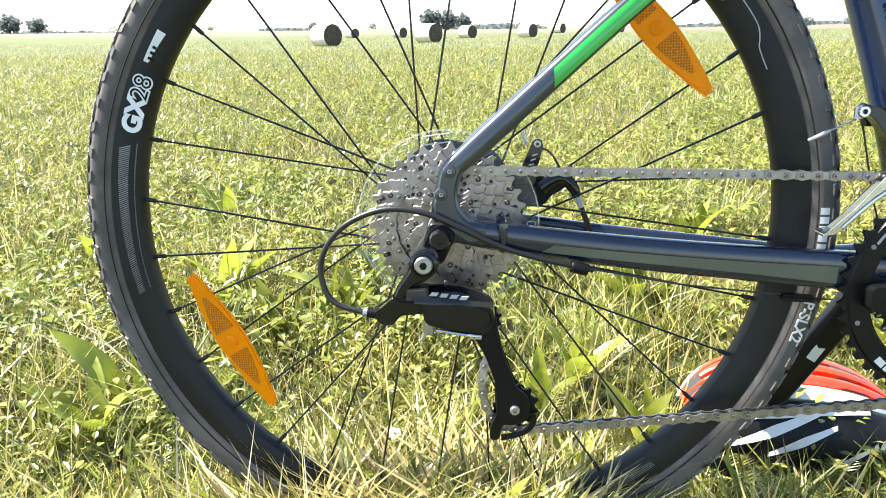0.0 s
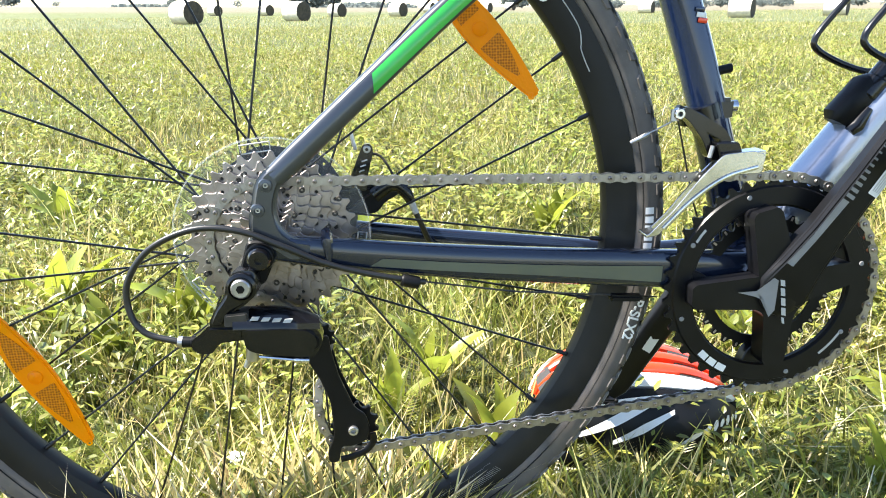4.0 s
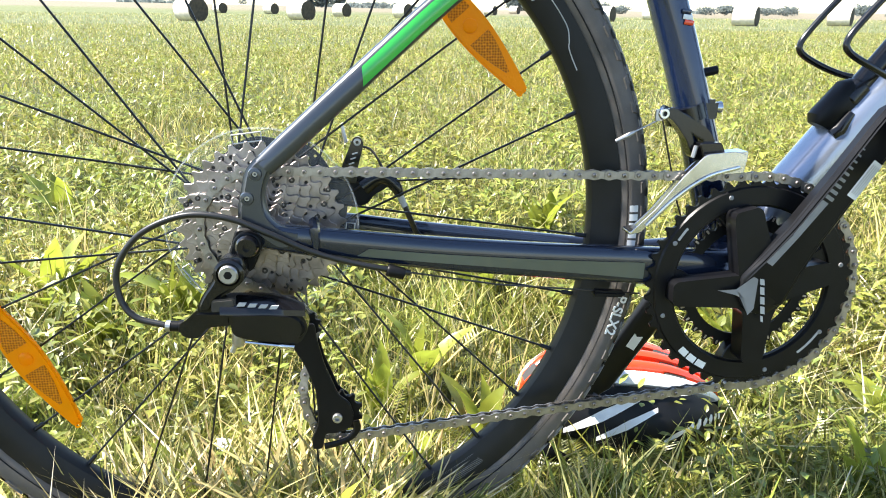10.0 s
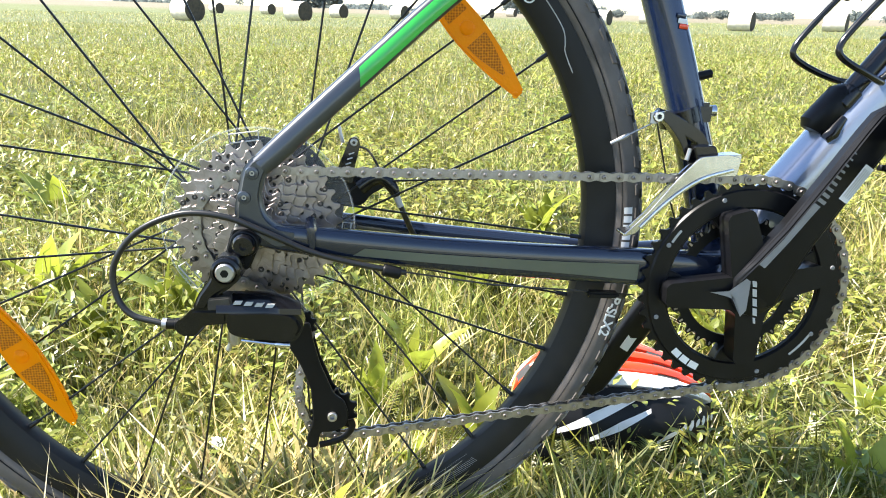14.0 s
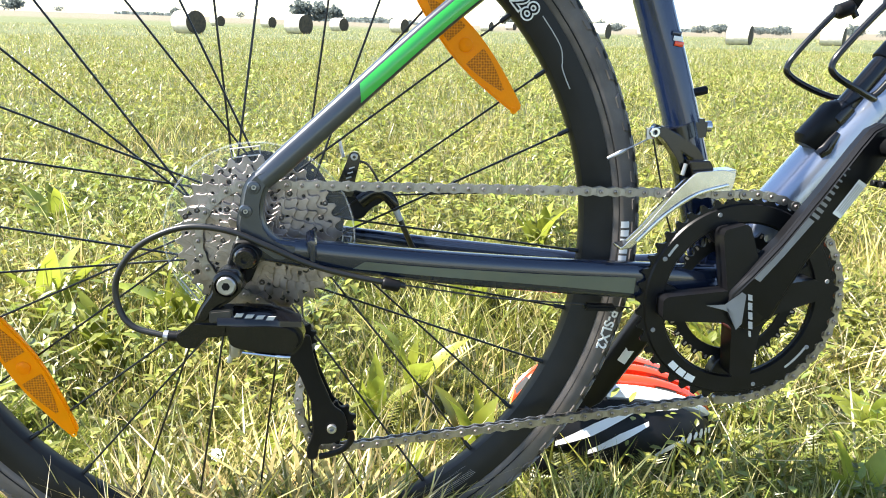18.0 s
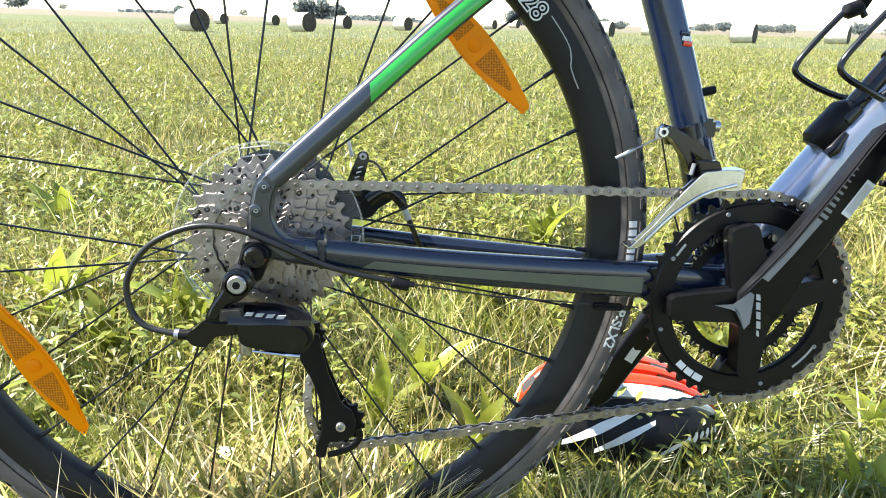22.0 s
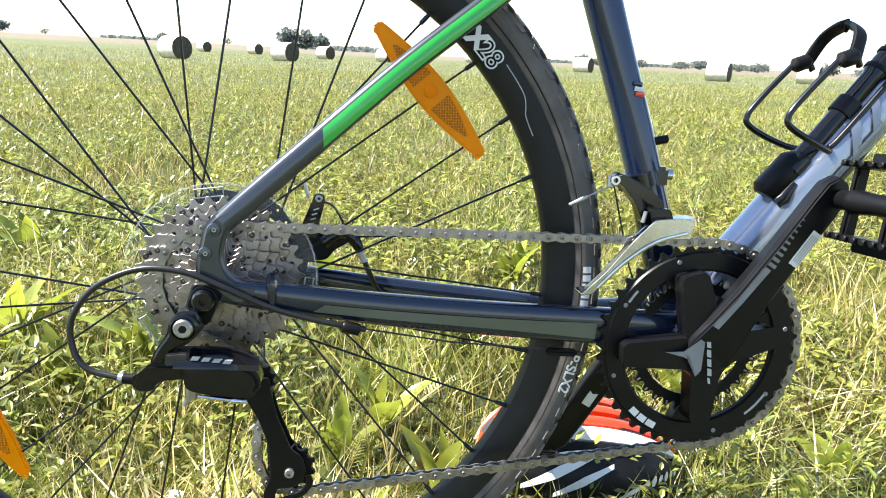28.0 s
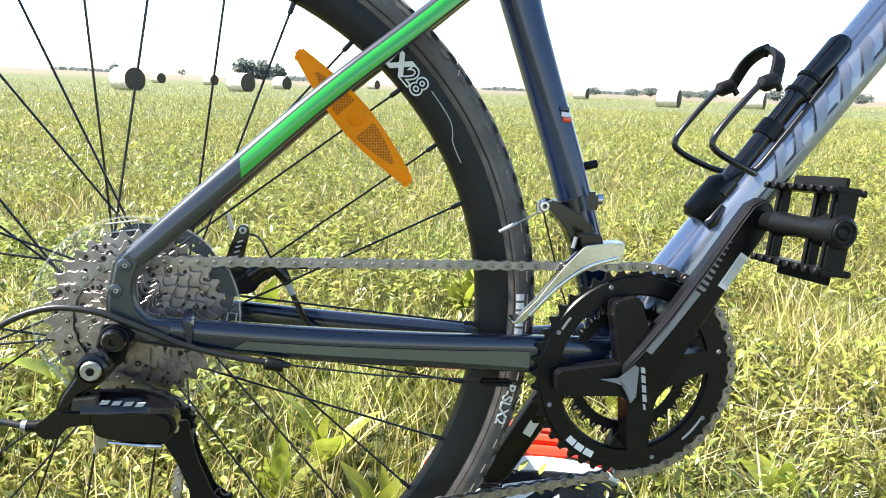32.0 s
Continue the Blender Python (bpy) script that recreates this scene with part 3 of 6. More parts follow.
def chain():
    OUT = ready_mesh("outer_link", link_mesh(True), CHAIN, 35)
    PIN = ready_mesh("pin", pin_mesh(), STEEL, 35)
    INN = ready_mesh("inner_link", link_mesh(False), CHAIN, 35)
    r1, y1 = 0.0480, -0.0345
    rr, yr = 0.0962, -0.0475
    pts = []
    def arc(c, r, a0, a1, y, n=24):
        return [Vector((c[0] + r * math.cos(radians(a0 + (a1 - a0) * k / n)), y, c[1] + r * math.sin(radians(a0 + (a1 - a0) * k / n)))) for k in range(n + 1)]
    # chainring first: from the bottom, round the front, to the top
    pts += arc(BB, rr, -97, 93, yr, 60)
    # over the back of the cassette, then down into the derailleur
    pts += arc(AXLE, r1, 90, 262, y1, 40)
    pts += [Vector((0.012, y1, 0.283)), Vector((0.030, y1, 0.275)), Vector((0.0445, y1 - 0.002, 0.262)), Vector((0.046, y1 - 0.004, 0.245))]
    pts += [Vector((0.034, -0.046, 0.205)), Vector((0.036, -0.047, 0.178)), Vector((0.046, -0.047, 0.158)), Vector((0.062, -0.047, 0.150)), Vector((0.080, -0.047, 0.150))]
    pts += [pts[0].copy()]
    pts = [p + Vector((HUB[0] - BB[0], 0, HUB[1] - BB[1])) if p.x > 0.2 else camera_refit(p) if p.z < 0.29 else p for p in pts]
    ch = part("chain", link_mesh(True), CHAIN, bike, "nickel steel roller chain")
    # walk the line by the pitch
    p = pts[0].copy()
    joints = [p.copy()]
    i = 1
    while i < len(pts):
        need = 0.0127
        while i < len(pts) and (pts[i] - p).length < need:
            need -= (pts[i] - p).length
            p = pts[i].copy()
            i += 1
        if i >= len(pts):
            break
        p = p + (pts[i] - p).normalized() * need
        joints.append(p.copy())
    for k, (a, b) in enumerate(zip(joints, joints[1:])):
        d = (b - a).normalized()
        s = Vector((0, 1, 0))
        s = (s - d * s.dot(d)).normalized()
        u = d.cross(s)
        m = Matrix((d, s, u)).transposed().to_4x4()
        m.translation = (a + b) / 2
        if k == 0:
            ch.matrix_basis = m
            inv = m.inverted()
        else:
            share("link", OUT if k % 2 == 0 else INN, ch, inv @ m)
            if k % 2 == 0:
                share("chain_pin", PIN, ch, inv @ m)
    return ch


chain()


def crankset():
    c = HUB
    # five-arm spider ring carrier and two rings
    big = plate(toothed(c, 46, 0.0898, 0.0955, 0.02), -0.0505, -0.0470, 0.0, [ring_points(c, 0.0705, 60)])
    crank = part("crankset", big, SATIN, bike, "black two-ring crankset with grey printed arm", sharp=30)
    part("ring_shoulder", lathe([(0.0885, -0.0506), (0.0872, -0.0526), (0.0725, -0.0526), (0.0712, -0.0506)], c, 96), SATIN, crank)
    # four tabs that tie the rings to the spider
    for deg in (103.6, 180, 267.5, 12):
        o = [polar(r, deg + w, c) for r, w in ((0.074, -15), (0.074, 15), (0.060, 13), (0.054, 8), (0.054, -8), (0.060, -13))]
        part("ring_tab", plate(rounded(o, 0.004, 3), -0.0500, -0.0380, 0.0008), SATIN, crank)
    sm = plate(toothed(c, 30, 0.0572, 0.0632, 0.05), -0.0410, -0.0385, 0.0, [ring_points(c, 0.0490, 50)])
    part("small_chainring", sm, BLACK, crank, sharp=30)
    tooth = bmesh.new()
    for k in range(30):
        a = 2 * math.pi * (k + 0.5) / 30 + 0.05
        q = (c[0] + 0.0602 * math.cos(a), c[1] + 0.0602 * math.sin(a))
        block((0.0028, 0.0027, 0.0046), (q[0], -0.0398, q[1]), Matrix.Rotation(-a + math.pi / 2, 4, "Y"), 0.0006, tooth, 1)
    part("worn_teeth", tooth, STEEL, crank)
    for a in (150.5, 107.5, 11.0, -34, -76, 197):
        x, z = polar(0.0828, a, c)
        part("ring_rivet", lathe([(0, -0.0534), (0.0017, -0.0534), (0.0021, -0.0530), (0.0021, -0.0518)], (x, z), 14), CRANKG, crank)
    # axle, bearing cup with ribbed edge
    part("bottom_bracket", lathe([(0.0255, -0.034), (0.0262, -0.036), (0.0236, -0.045), (0.0170, -0.048), (0.0, -0.046)], c, 40), CHROME, crank)
    cup = bmesh.new()
    for k in range(24):
        a = 2 * math.pi * k / 24
        sweep(cup, [(c[0] + 0.0265 * math.cos(a), -0.034, c[1] + 0.0265 * math.sin(a)), (c[0] + 0.0235 * math.cos(a), -0.048, c[1] + 0.0235 * math.sin(a))], 0.0015, 6)
    part("cup_ribs", cup, CHROME, crank)
    # the forged spider: four arms that run into each other in hollow curves
    o = []
    for deg, ln, half, deep in ((12, 0.066, 0.0100, 0.020), (103.6, 0.073, 0.0125, 0.019), (180, 0.078, 0.0108, 0.020), (267.5, 0.066, 0.0100, 0.020)):
        d, s = Vector((math.cos(radians(deg)), math.sin(radians(deg)))), Vector((-math.sin(radians(deg)), math.cos(radians(deg))))
        mid = Vector(c)
        o += [mid + d * deep - s * (half * 1.35), mid + d * (ln - 0.004) - s * half, mid + d * ln - s * (half - 0.003), mid + d * ln + s * (half - 0.003), mid + d * (ln - 0.004) + s * half, mid + d * deep + s * (half * 1.35)]
    part("spider", plate(rounded([tuple(q) for q in o], 0.009, 5), -0.0690, -0.0505, 0.0045, segments=3), SATIN, crank, sharp=60)
    part("crank_boss", lathe([(0, -0.0735), (0.014, -0.0733), (0.0200, -0.0705), (0.0215, -0.0650), (0.0215, -0.0560)], c, 40), SATIN, crank)
    # the arm up to the pedal
    E = Vector((0.5165, 0.4240))
    A = Vector(c)
    d = (E - A).normalized()
    s = Vector((-d.y, d.x))
    L = (E - A).length
    bm = bmesh.new()
    rows = []
    for f, wl, wr, y0, y1 in ((-0.10, 0.012, 0.012, -0.070, -0.058), (0.0, 0.024, 0.024, -0.0735, -0.056), (0.14, 0.0205, 0.0195, -0.0760, -0.058), (0.35, 0.0165, 0.0160, -0.0785, -0.063), (0.65, 0.0150, 0.0150, -0.0825, -0.068), (0.92, 0.0150, 0.0150, -0.0860, -0.0725), (1.02, 0.0138, 0.0138, -0.0865, -0.0735), (1.08, 0.0080, 0.0080, -0.0860, -0.0745)):
        p = A + d * (L * f)
        ch = 0.0035
        ring = []
        for w, y in ((wl, y1), (wl, y0 + ch), (wl - ch, y0), (-wr + ch, y0), (-wr, y0 + ch), (-wr, y1)):
            q = p + s * w
            ring.append(bm.verts.new((q.x, y, q.y)))
        rows.append(ring)
    for a, b in zip(rows, rows[1:]):
        for k in range(6):
            bm.faces.new((a[k], a[(k + 1) % 6], b[(k + 1) % 6], b[k]))
    bm.faces.new(rows[0]), bm.faces.new(rows[-1])
    bmesh.ops.recalc_face_normals(bm, faces=bm.faces)
    bmesh.ops.bevel(bm, geom=[e for e in bm.edges if e.calc_face_angle(0) > 0.5], offset=0.0012, segments=2, affect="EDGES", clamp_overlap=True)
    part("crank_arm", bm, SATIN, crank)
    # printed grey flash along the arm and across the boss
    def on_arm(u, v):
        q = A + d * (L * u) + s * v
        f0 = -0.0735 + (-0.0130) * max(0, u)
        return (q.x, q.y), f0
    def flash(name, pts, material, lift=0.0007):
        bm = bmesh.new()
        vs = []
        for u, v in pts:
            (x, z), y = on_arm(u, v)
            y = min(y, -0.0760 - 0.0025 * (u - 0.14) / 0.21 if u > 0.14 else -0.0735 - 0.0025 * max(0, u) / 0.14)
            vs.append(bm.verts.new((x, y - lift, z)))
        bm.faces.new(vs)
        bmesh.ops.triangulate(bm, faces=bm.faces)
        bmesh.ops.recalc_face_normals(bm, faces=bm.faces)
        return part(name, bm, material, crank)
    flash("arm_print", [(0.13, 0.0165), (0.30, 0.0128), (0.52, 0.0112), (0.52, 0.0048), (0.30, 0.0072), (0.13, 0.0100)], CRANKG)
    for k in range(9):
        u0 = 0.535 + 0.034 * k
        wd = 0.0078 - 0.0007 * k
        flash("arm_dash", [(u0, 0.0108), (u0 + 0.019 - 0.0014 * k, 0.0108), (u0 + 0.019 - 0.0014 * k, 0.0108 - wd), (u0, 0.0108 - wd)], CRANKG)
    flash("arm_label", [(0.60, -0.0035), (0.80, -0.0035), (0.80, -0.0125), (0.60, -0.0125)], WHITE, 0.0009)
    for r in range(4):
        v = -0.0050 - 0.0019 * r
        flash("label_line", [(0.62, v), (0.78, v), (0.78, v - 0.0009), (0.62, v - 0.0009)], PALE, 0.0013)
    # pale flash across the lower spider and the brand bars on it
    def sticker(name, pts, y, material):
        bm = bmesh.new()
        bm.faces.new([bm.verts.new((x, y, z)) for x, z in pts])
        bmesh.ops.triangulate(bm, faces=bm.faces)
        bmesh.ops.recalc_face_normals(bm, faces=bm.faces)
        return part(name, bm, material, crank)
    sticker("spider_print", [(CRANK_FIT @ Vector((x, 0, z))).xz for x, z in [(0.3905, 0.2870), (0.408, 0.2880), (0.4215, 0.2985), (0.4275, 0.3035), (0.4265, 0.2700), (0.4215, 0.2640), (0.4165, 0.2790), (0.407, 0.2830)]], -0.0742, CRANKG)
    for z0, z1, w in ((0.298, 0.2925, 1), (0.2905, 0.2835, 1), (0.2815, 0.2745, 1), (0.2725, 0.2655, 1), (0.2635, 0.2580, 0.6)):
        dx = (0.298 - z0) * 0.14
        sticker("brand_bar", [(CRANK_FIT @ Vector((x, 0, z))).xz for x, z in ((0.4285 + dx, z0), (0.4285 + dx + 0.0042 * w, z0 - 0.0008), (0.4295 + dx + 0.0042 * w, z1 - 0.0008), (0.4295 + dx, z1))], -0.0746, PALE)
    # printed bars along the rim of the ring
    def ring_bar(name, a0, a1, r0, r1, material):
        o = [polar(r1, a0 + (a1 - a0) * k / 8, c) for k in range(9)] + [polar(r0, a1 - (a1 - a0) * k / 8, c) for k in range(9)]
        sticker(name, o, -0.0530, material)
    for a0, a1 in ((-137.5, -131.5), (-130.5, -124.5), (-123.5, -117)):
        ring_bar("ring_brand_bar", a0, a1, 0.0796, 0.0858, WHITE)
    ring_bar("ring_small_print", -53, -33, 0.0805, 0.0827, PALE)
    ring_bar("ring_small_print", 139, 148, 0.0805, 0.0827, PALE)
    F = A - d * L
    bm = bmesh.new()
    sweep(bm, [(A.x, 0.062, A.y), (A.x - d.x * 0.05, 0.066, A.y - d.y * 0.05), (F.x, 0.076, F.y), (F.x - d.x * 0.012, 0.077, F.y - d.y * 0.012)], [(0.010, 0.020), (0.0085, 0.0165), (0.0075, 0.0150), (0.006, 0.009)], 16, 3.0)
    part("far_crank_arm", bm, SATIN, crank)
    q = A - d * (L * 0.62)
    part("arm_label", plate([(q.x + s.x * a + d.x * b, q.y + s.y * a + d.y * b) for a, b in ((-0.006, -0.014), (0.004, -0.014), (0.004, 0.014), (-0.006, 0.014))], 0.0625, 0.0630), WHITE, crank)
    return crank, E


crank, PEDAL_END = crankset()


def pedal(at, sy, turn, label):
    """A resin platform pedal: a core on the axle, two toothed plates and the ribs between them."""
    ax, az = at
    def ys(v):
        return v * sy
    prof = [(0, -0.178), (0.0105, -0.178), (0.0128, -0.176), (0.0128, -0.160), (0.0100, -0.155), (0.0085, -0.132), (0.0098, -0.112), (0.0105, -0.104), (0.0085, -0.101), (0.0085, -0.090), (0, -0.090)]
    body = part("pedal", lathe([(r, ys(y)) for r, y in prof], (ax, az), 28), BLACK, bike, label)
    m = Matrix.Translation((ax, 0, az)) @ Matrix.Rotation(radians(turn), 4, "Y")
    def bar(size, place, name, bevel=0.0020):
        bm = block(size, (0, 0, 0), None, bevel)
        bm.transform(m @ Matrix.Translation((place[0], ys(place[1]), place[2])))
        part(name, bm, BLACK, body)
    for sx in (-1, 1):
        bar((0.0055, 0.082, 0.024), (sx * 0.0300, -0.136, 0), "side_plate")
        bar((0.026, 0.0075, 0.011), (sx * 0.0185, -0.104, 0), "cross_rib")
        bar((0.026, 0.0075, 0.011), (sx * 0.0185, -0.148, 0), "cross_rib")
        bar((0.026, 0.0065, 0.020), (sx * 0.0185, -0.172, 0), "cross_rib")
        bar((0.010, 0.060, 0.003), (sx * 0.0355, -0.136, 0.006), "reflector_holder", 0.001)
    tm = block((0.0050, 0.0052, 0.0042), (0, 0, 0), None, 0.0009, None, 1)
    TM = ready_mesh("grip_tooth", tm, BLACK)
    for sx in (-1, 1):
        for sz in (-1, 1):
            for k in range(8):
                share("grip_tooth", TM, body, m @ Matrix.Translation((sx * 0.0300, ys(-0.173 + 0.0105 * k), sz * 0.0132)))
    part("pedal_axle", tube([(ax, ys(-0.074), az), (ax, ys(-0.102), az)], 0.0062, 14, up=(1, 0, 0)), SATIN, body)
    for r in (0.0098, 0.0055):
        part("end_cap_ring", lathe([(r, ys(-0.1783)), (r - 0.0008, ys(-0.1793)), (r - 0.0016, ys(-0.1783))], (ax, az), 24), SATIN, body)
    return body


TRIM = None
pedal(PEDAL_END + Vector((0.004, -0.004)), 1, 98, "black resin platform pedal on the raised crank arm")
pedal(Vector(HUB) * 2 - PEDAL_END, -1, 95, "black resin platform pedal low in the grass")
TRIM = camera_refit


def frame_tubes():
    # seat tube with its widened top
    st = [Vector((BB[0] - 0.340 * (z - BB[1]) + dx, 0, z)) for z, dx in ((0.300, 0), (0.36, 0), (0.42, 0), (0.48, -0.001), (0.54, -0.004), (0.60, -0.0065), (0.63, -0.006), (0.67, -0.002), (0.705, 0))]
    fr = part("frame", tube(spline(st, 3), [(0.0170, 0.0190), (0.0160, 0.0170), (0.0160, 0.0162), (0.0160, 0.0160), (0.0162, 0.0160), (0.0168, 0.0165), (0.0174, 0.0182), (0.0180, 0.0220), (0.0182, 0.0240)], 24, 2.3), PAINT_BLUE, bike, "navy and charcoal aluminium bicycle frame", sharp=60)
    # bottom bracket shell
    part("bracket_shell", lathe([(0.0, -0.034), (0.0225, -0.034), (0.0235, -0.030), (0.0235, 0.030), (0.0225, 0.034), (0, 0.034)], BB, 36), PAINT, fr)
    # down tube
    dt0, dt1 = Vector((0.446, 0, 0.303)), Vector((0.78, 0, 0.735))
    part("down_tube", tube([dt0.lerp(dt1, k / 12) for k in range(13)], [(0.0240, 0.0235), (0.0240, 0.0245), (0.0240, 0.0250), (0.024, 0.025)], 28, 2.6), SILVER, fr, "silver-grey painted down tube", sharp=60)
    return fr, dt0, dt1


frame_ob, DT0, DT1 = frame_tubes()


def stays(fr):
    # chainstays, drive side and far side
    for sy, lab in ((-1, ""), (1, "")):
        drop = 0.0105 if sy > 0 else 0.0
        line = spline([(0.004, 0.0705 * sy, 0.3490 - drop * 0.5), (0.030, 0.0690 * sy, 0.3445 - drop), (0.070, 0.0640 * sy, 0.3375 - drop), (0.150, 0.0570 * sy, 0.3255 - drop), (0.250, 0.0480 * sy, 0.3130 - drop), (0.345, 0.0375 * sy, 0.3020 - drop), (0.415, 0.030 * sy, 0.294)], 5)
        part("chainstay", tube(line, [(0.0055, 0.0095), (0.0070, 0.0110), (0.0085, 0.0125), (0.0090, 0.0140), (0.0090, 0.0155), (0.0095, 0.0175), (0.011, 0.0185)], 20, 3.2), PAINT, fr, sharp=60)
        if sy < 0:
            # grey-green strip over the lower face
            pl = []
            low = spline([(0.082, -0.0712, 0.3290), (0.150, -0.0668, 0.3195), (0.250, -0.0578, 0.3060), (0.334, -0.0484, 0.2930)], 6)
            top = spline([(0.092, -0.0716, 0.3350), (0.150, -0.0674, 0.3275), (0.250, -0.0586, 0.3165), (0.334, -0.0492, 0.3085)], 6)
            bm = bmesh.new()
            a = [bm.verts.new(p) for p in low]
            b = [bm.verts.new(p) for p in top]
            for k in range(len(a) - 1):
                bm.faces.new((a[k], a[k + 1], b[k + 1], b[k]))
            bmesh.ops.recalc_face_normals(bm, faces=bm.faces)
            part("stay_strip", bm, OLIVE, fr, "grey-green strip along the lower face")
        # weld bead and bridge
        x = 0.0485
        part("weld_bead", tube([(x, 0.0672 * sy - 0.0065 * sy, 0.3560), (x + 0.001, 0.0672 * sy + 0.0080 * sy, 0.3520), (x + 0.002, 0.0672 * sy + 0.0090 * sy, 0.3420), (x + 0.001, 0.0672 * sy + 0.0080 * sy, 0.3320), (x, 0.067 * sy - 0.006 * sy, 0.3290)], [0.0044, 0.0044, 0.0030, 0.0026, 0.0024], 8), PAINT, fr)
    # seatstays with the green flash, bent into the top tube line
    for sy in (-1, 1):
        line = spline([(0.0120, 0.0700 * sy, 0.4030), (0.030, 0.0680 * sy, 0.4190), (0.075, 0.0630 * sy, 0.4600), (0.150, 0.0530 * sy, 0.5270), (0.225, 0.0360 * sy, 0.5870), (0.272, 0.0210 * sy, 0.6255), (0.296, 0.0140 * sy, 0.6430), (0.318, 0.0120 * sy, 0.6570)], 5)
        part("seatstay", tube(line, [(0.0078, 0.0085), (0.0080, 0.0095), (0.0080, 0.0095), (0.0080, 0.0092), (0.0082, 0.0092), (0.0085, 0.0095), (0.0085, 0.0095), (0.0080, 0.0085)], 18, 2.5), STAYG, fr, sharp=60)
        if sy < 0:
            # the flash sits on the outer face
            ln = [p for p in line if p.x > 0.0775]
            bm = bmesh.new()
            rows = []
            for i, p in enumerate(ln):
                q, r = ln[max(0, i - 1)], ln[min(len(ln) - 1, i + 1)]
                d = (r - q).normalized()
                v = Vector((0, -1, 0))
                v = (v - d * v.dot(d)).normalized()
                u = d.cross(v)
                u = u if u.z > 0 else -u
                f = i / (len(ln) - 1)
                row = []
                thin = 1 if f < 0.78 else 1 - 0.85 * (f - 0.78) / 0.22
                for ang in (-48, -30, -12, 6, 22):
                    a = radians((ang + 13) * thin - 5)
                    sk = -0.006 if (i == 0 and ang < 0) else 0
                    row.append(bm.verts.new(p + v * (0.0087 * math.cos(a) ** 0.8) + u * (0.0102 * math.sin(a)) + d * (0.0 if i else 0.004 * (ang / 30))))
                rows.append(row)
            for a, b in zip(rows, rows[1:]):
                for k in range(len(a) - 1):
                    bm.faces.new((a[k], a[k + 1], b[k + 1], b[k]))
            bmesh.ops.recalc_face_normals(bm, faces=bm.faces)
            part("green_flash", bm, GREEN, fr, "bright green painted flash")
    # top tube
    tt = spline([(0.300, 0, 0.6410), (0.334, 0, 0.6640), (0.380, 0, 0.6945), (0.420, 0, 0.7160), (0.520, 0, 0.7630), (0.80, 0, 0.889)], 5)
    part("top_tube", tube(tt, [(0.0170, 0.0120), (0.0180, 0.0112), (0.0188, 0.0116), (0.0190, 0.0125), (0.0195, 0.0140), (0.0200, 0.0150)], 22, 2.5), PAINT_BLUE, fr, sharp=60)
    gl = spline([(0.3130, -0.0192, 0.6480), (0.330, -0.0188, 0.6630), (0.3706, -0.0192, 0.6915), (0.4132, -0.0194, 0.7165), (0.520, -0.0200, 0.7660), (0.80, -0.0204, 0.891)], 5)
    part("green_flash", tube(gl, [(0.0010, 0.0008), (0.0010, 0.0042), (0.001, 0.0060), (0.001, 0.0064), (0.001, 0.007), (0.001, 0.007)], 10), GREEN, fr)
    # green badge near the top of the seat tube
    part("seat_tube_badge", tube(spline([(0.2775, -0.0120, 0.6920), (0.2810, -0.0140, 0.6900), (0.2825, -0.0146, 0.6850), (0.2805, -0.0138, 0.6805), (0.2785, -0.0122, 0.6815), (0.2790, -0.0128, 0.6850), (0.2785, -0.0122, 0.6895)], 4), 0.0011, 8), GREEN, fr)
    # dropout plate
    o = [(-0.0075, 0.3560), (0.0035, 0.3490), (0.0200, 0.3365), (0.0300, 0.3360), (0.0400, 0.3440), (0.0400, 0.3530), (0.0240, 0.3560), (0.0155, 0.3650), (0.0125, 0.3800), (0.0160, 0.3950), (0.0230, 0.4070), (0.0170, 0.4150), (0.0060, 0.4105), (-0.0020, 0.4000), (-0.0050, 0.3850), (-0.0085, 0.3700)]
    part("dropout", plate(rounded(o, 0.006, 4), -0.0770, -0.0665, 0.0034, segments=3), STAYG, fr, sharp=70)
    for x, z in ((0.0065, 0.3985), (-0.0003, 0.3795)):
        part("eyelet_boss", lathe([(0.0022, -0.0770), (0.0024, -0.0788), (0.0048, -0.0785), (0.0056, -0.0760)], (x, z), 18), STAYG, fr)
        bolt("eyelet_bolt", (x, -0.0776, z), 0.0022, 0.003, ALLOY, fr)
    part("far_dropout", plate(rounded([(x, z) for x, z in o], 0.006, 3), 0.0665, 0.0735, 0.002), PAINT, fr)
    # axle end with its washer and quick-release nut
    part("axle_nut", lathe([(0, -0.0860), (0.0030, -0.0860), (0.0030, -0.0895), (0.0072, -0.0895), (0.0088, -0.0870), (0.0092, -0.0800), (0.0100, -0.0770), (0.0100, -0.0745)], (-0.001, 0.3435), 28), GLOSS, fr)
    part("axle_rubber", lathe([(0.0104, -0.0750), (0.0112, -0.0800), (0.0104, -0.0835), (0.0093, -0.0840)], (-0.001, 0.3435), 28), BLACK, fr)
    # seat clamp and post
    a, b = Vector((0.2935, 0, 0.7040)), Vector((0.2850, 0, 0.7230))
    part("seat_clamp", tube([a, a.lerp(b, 0.12), a.lerp(b, 0.15), a.lerp(b, 0.8), a.lerp(b, 0.85), b], [(0.0185, 0.0240), (0.0196, 0.0250), (0.0196, 0.0250), (0.0192, 0.0243), (0.0186, 0.0235), (0.0165, 0.020)], 26), BLACK, fr)
    part("joint_fillet", tube([(0.300, 0, 0.6860), (0.3145, 0, 0.6740), (0.330, 0, 0.6620)], [(0.015, 0.011), (0.0165, 0.0125), (0.0165, 0.010)], 18), PAINT_BLUE, fr)
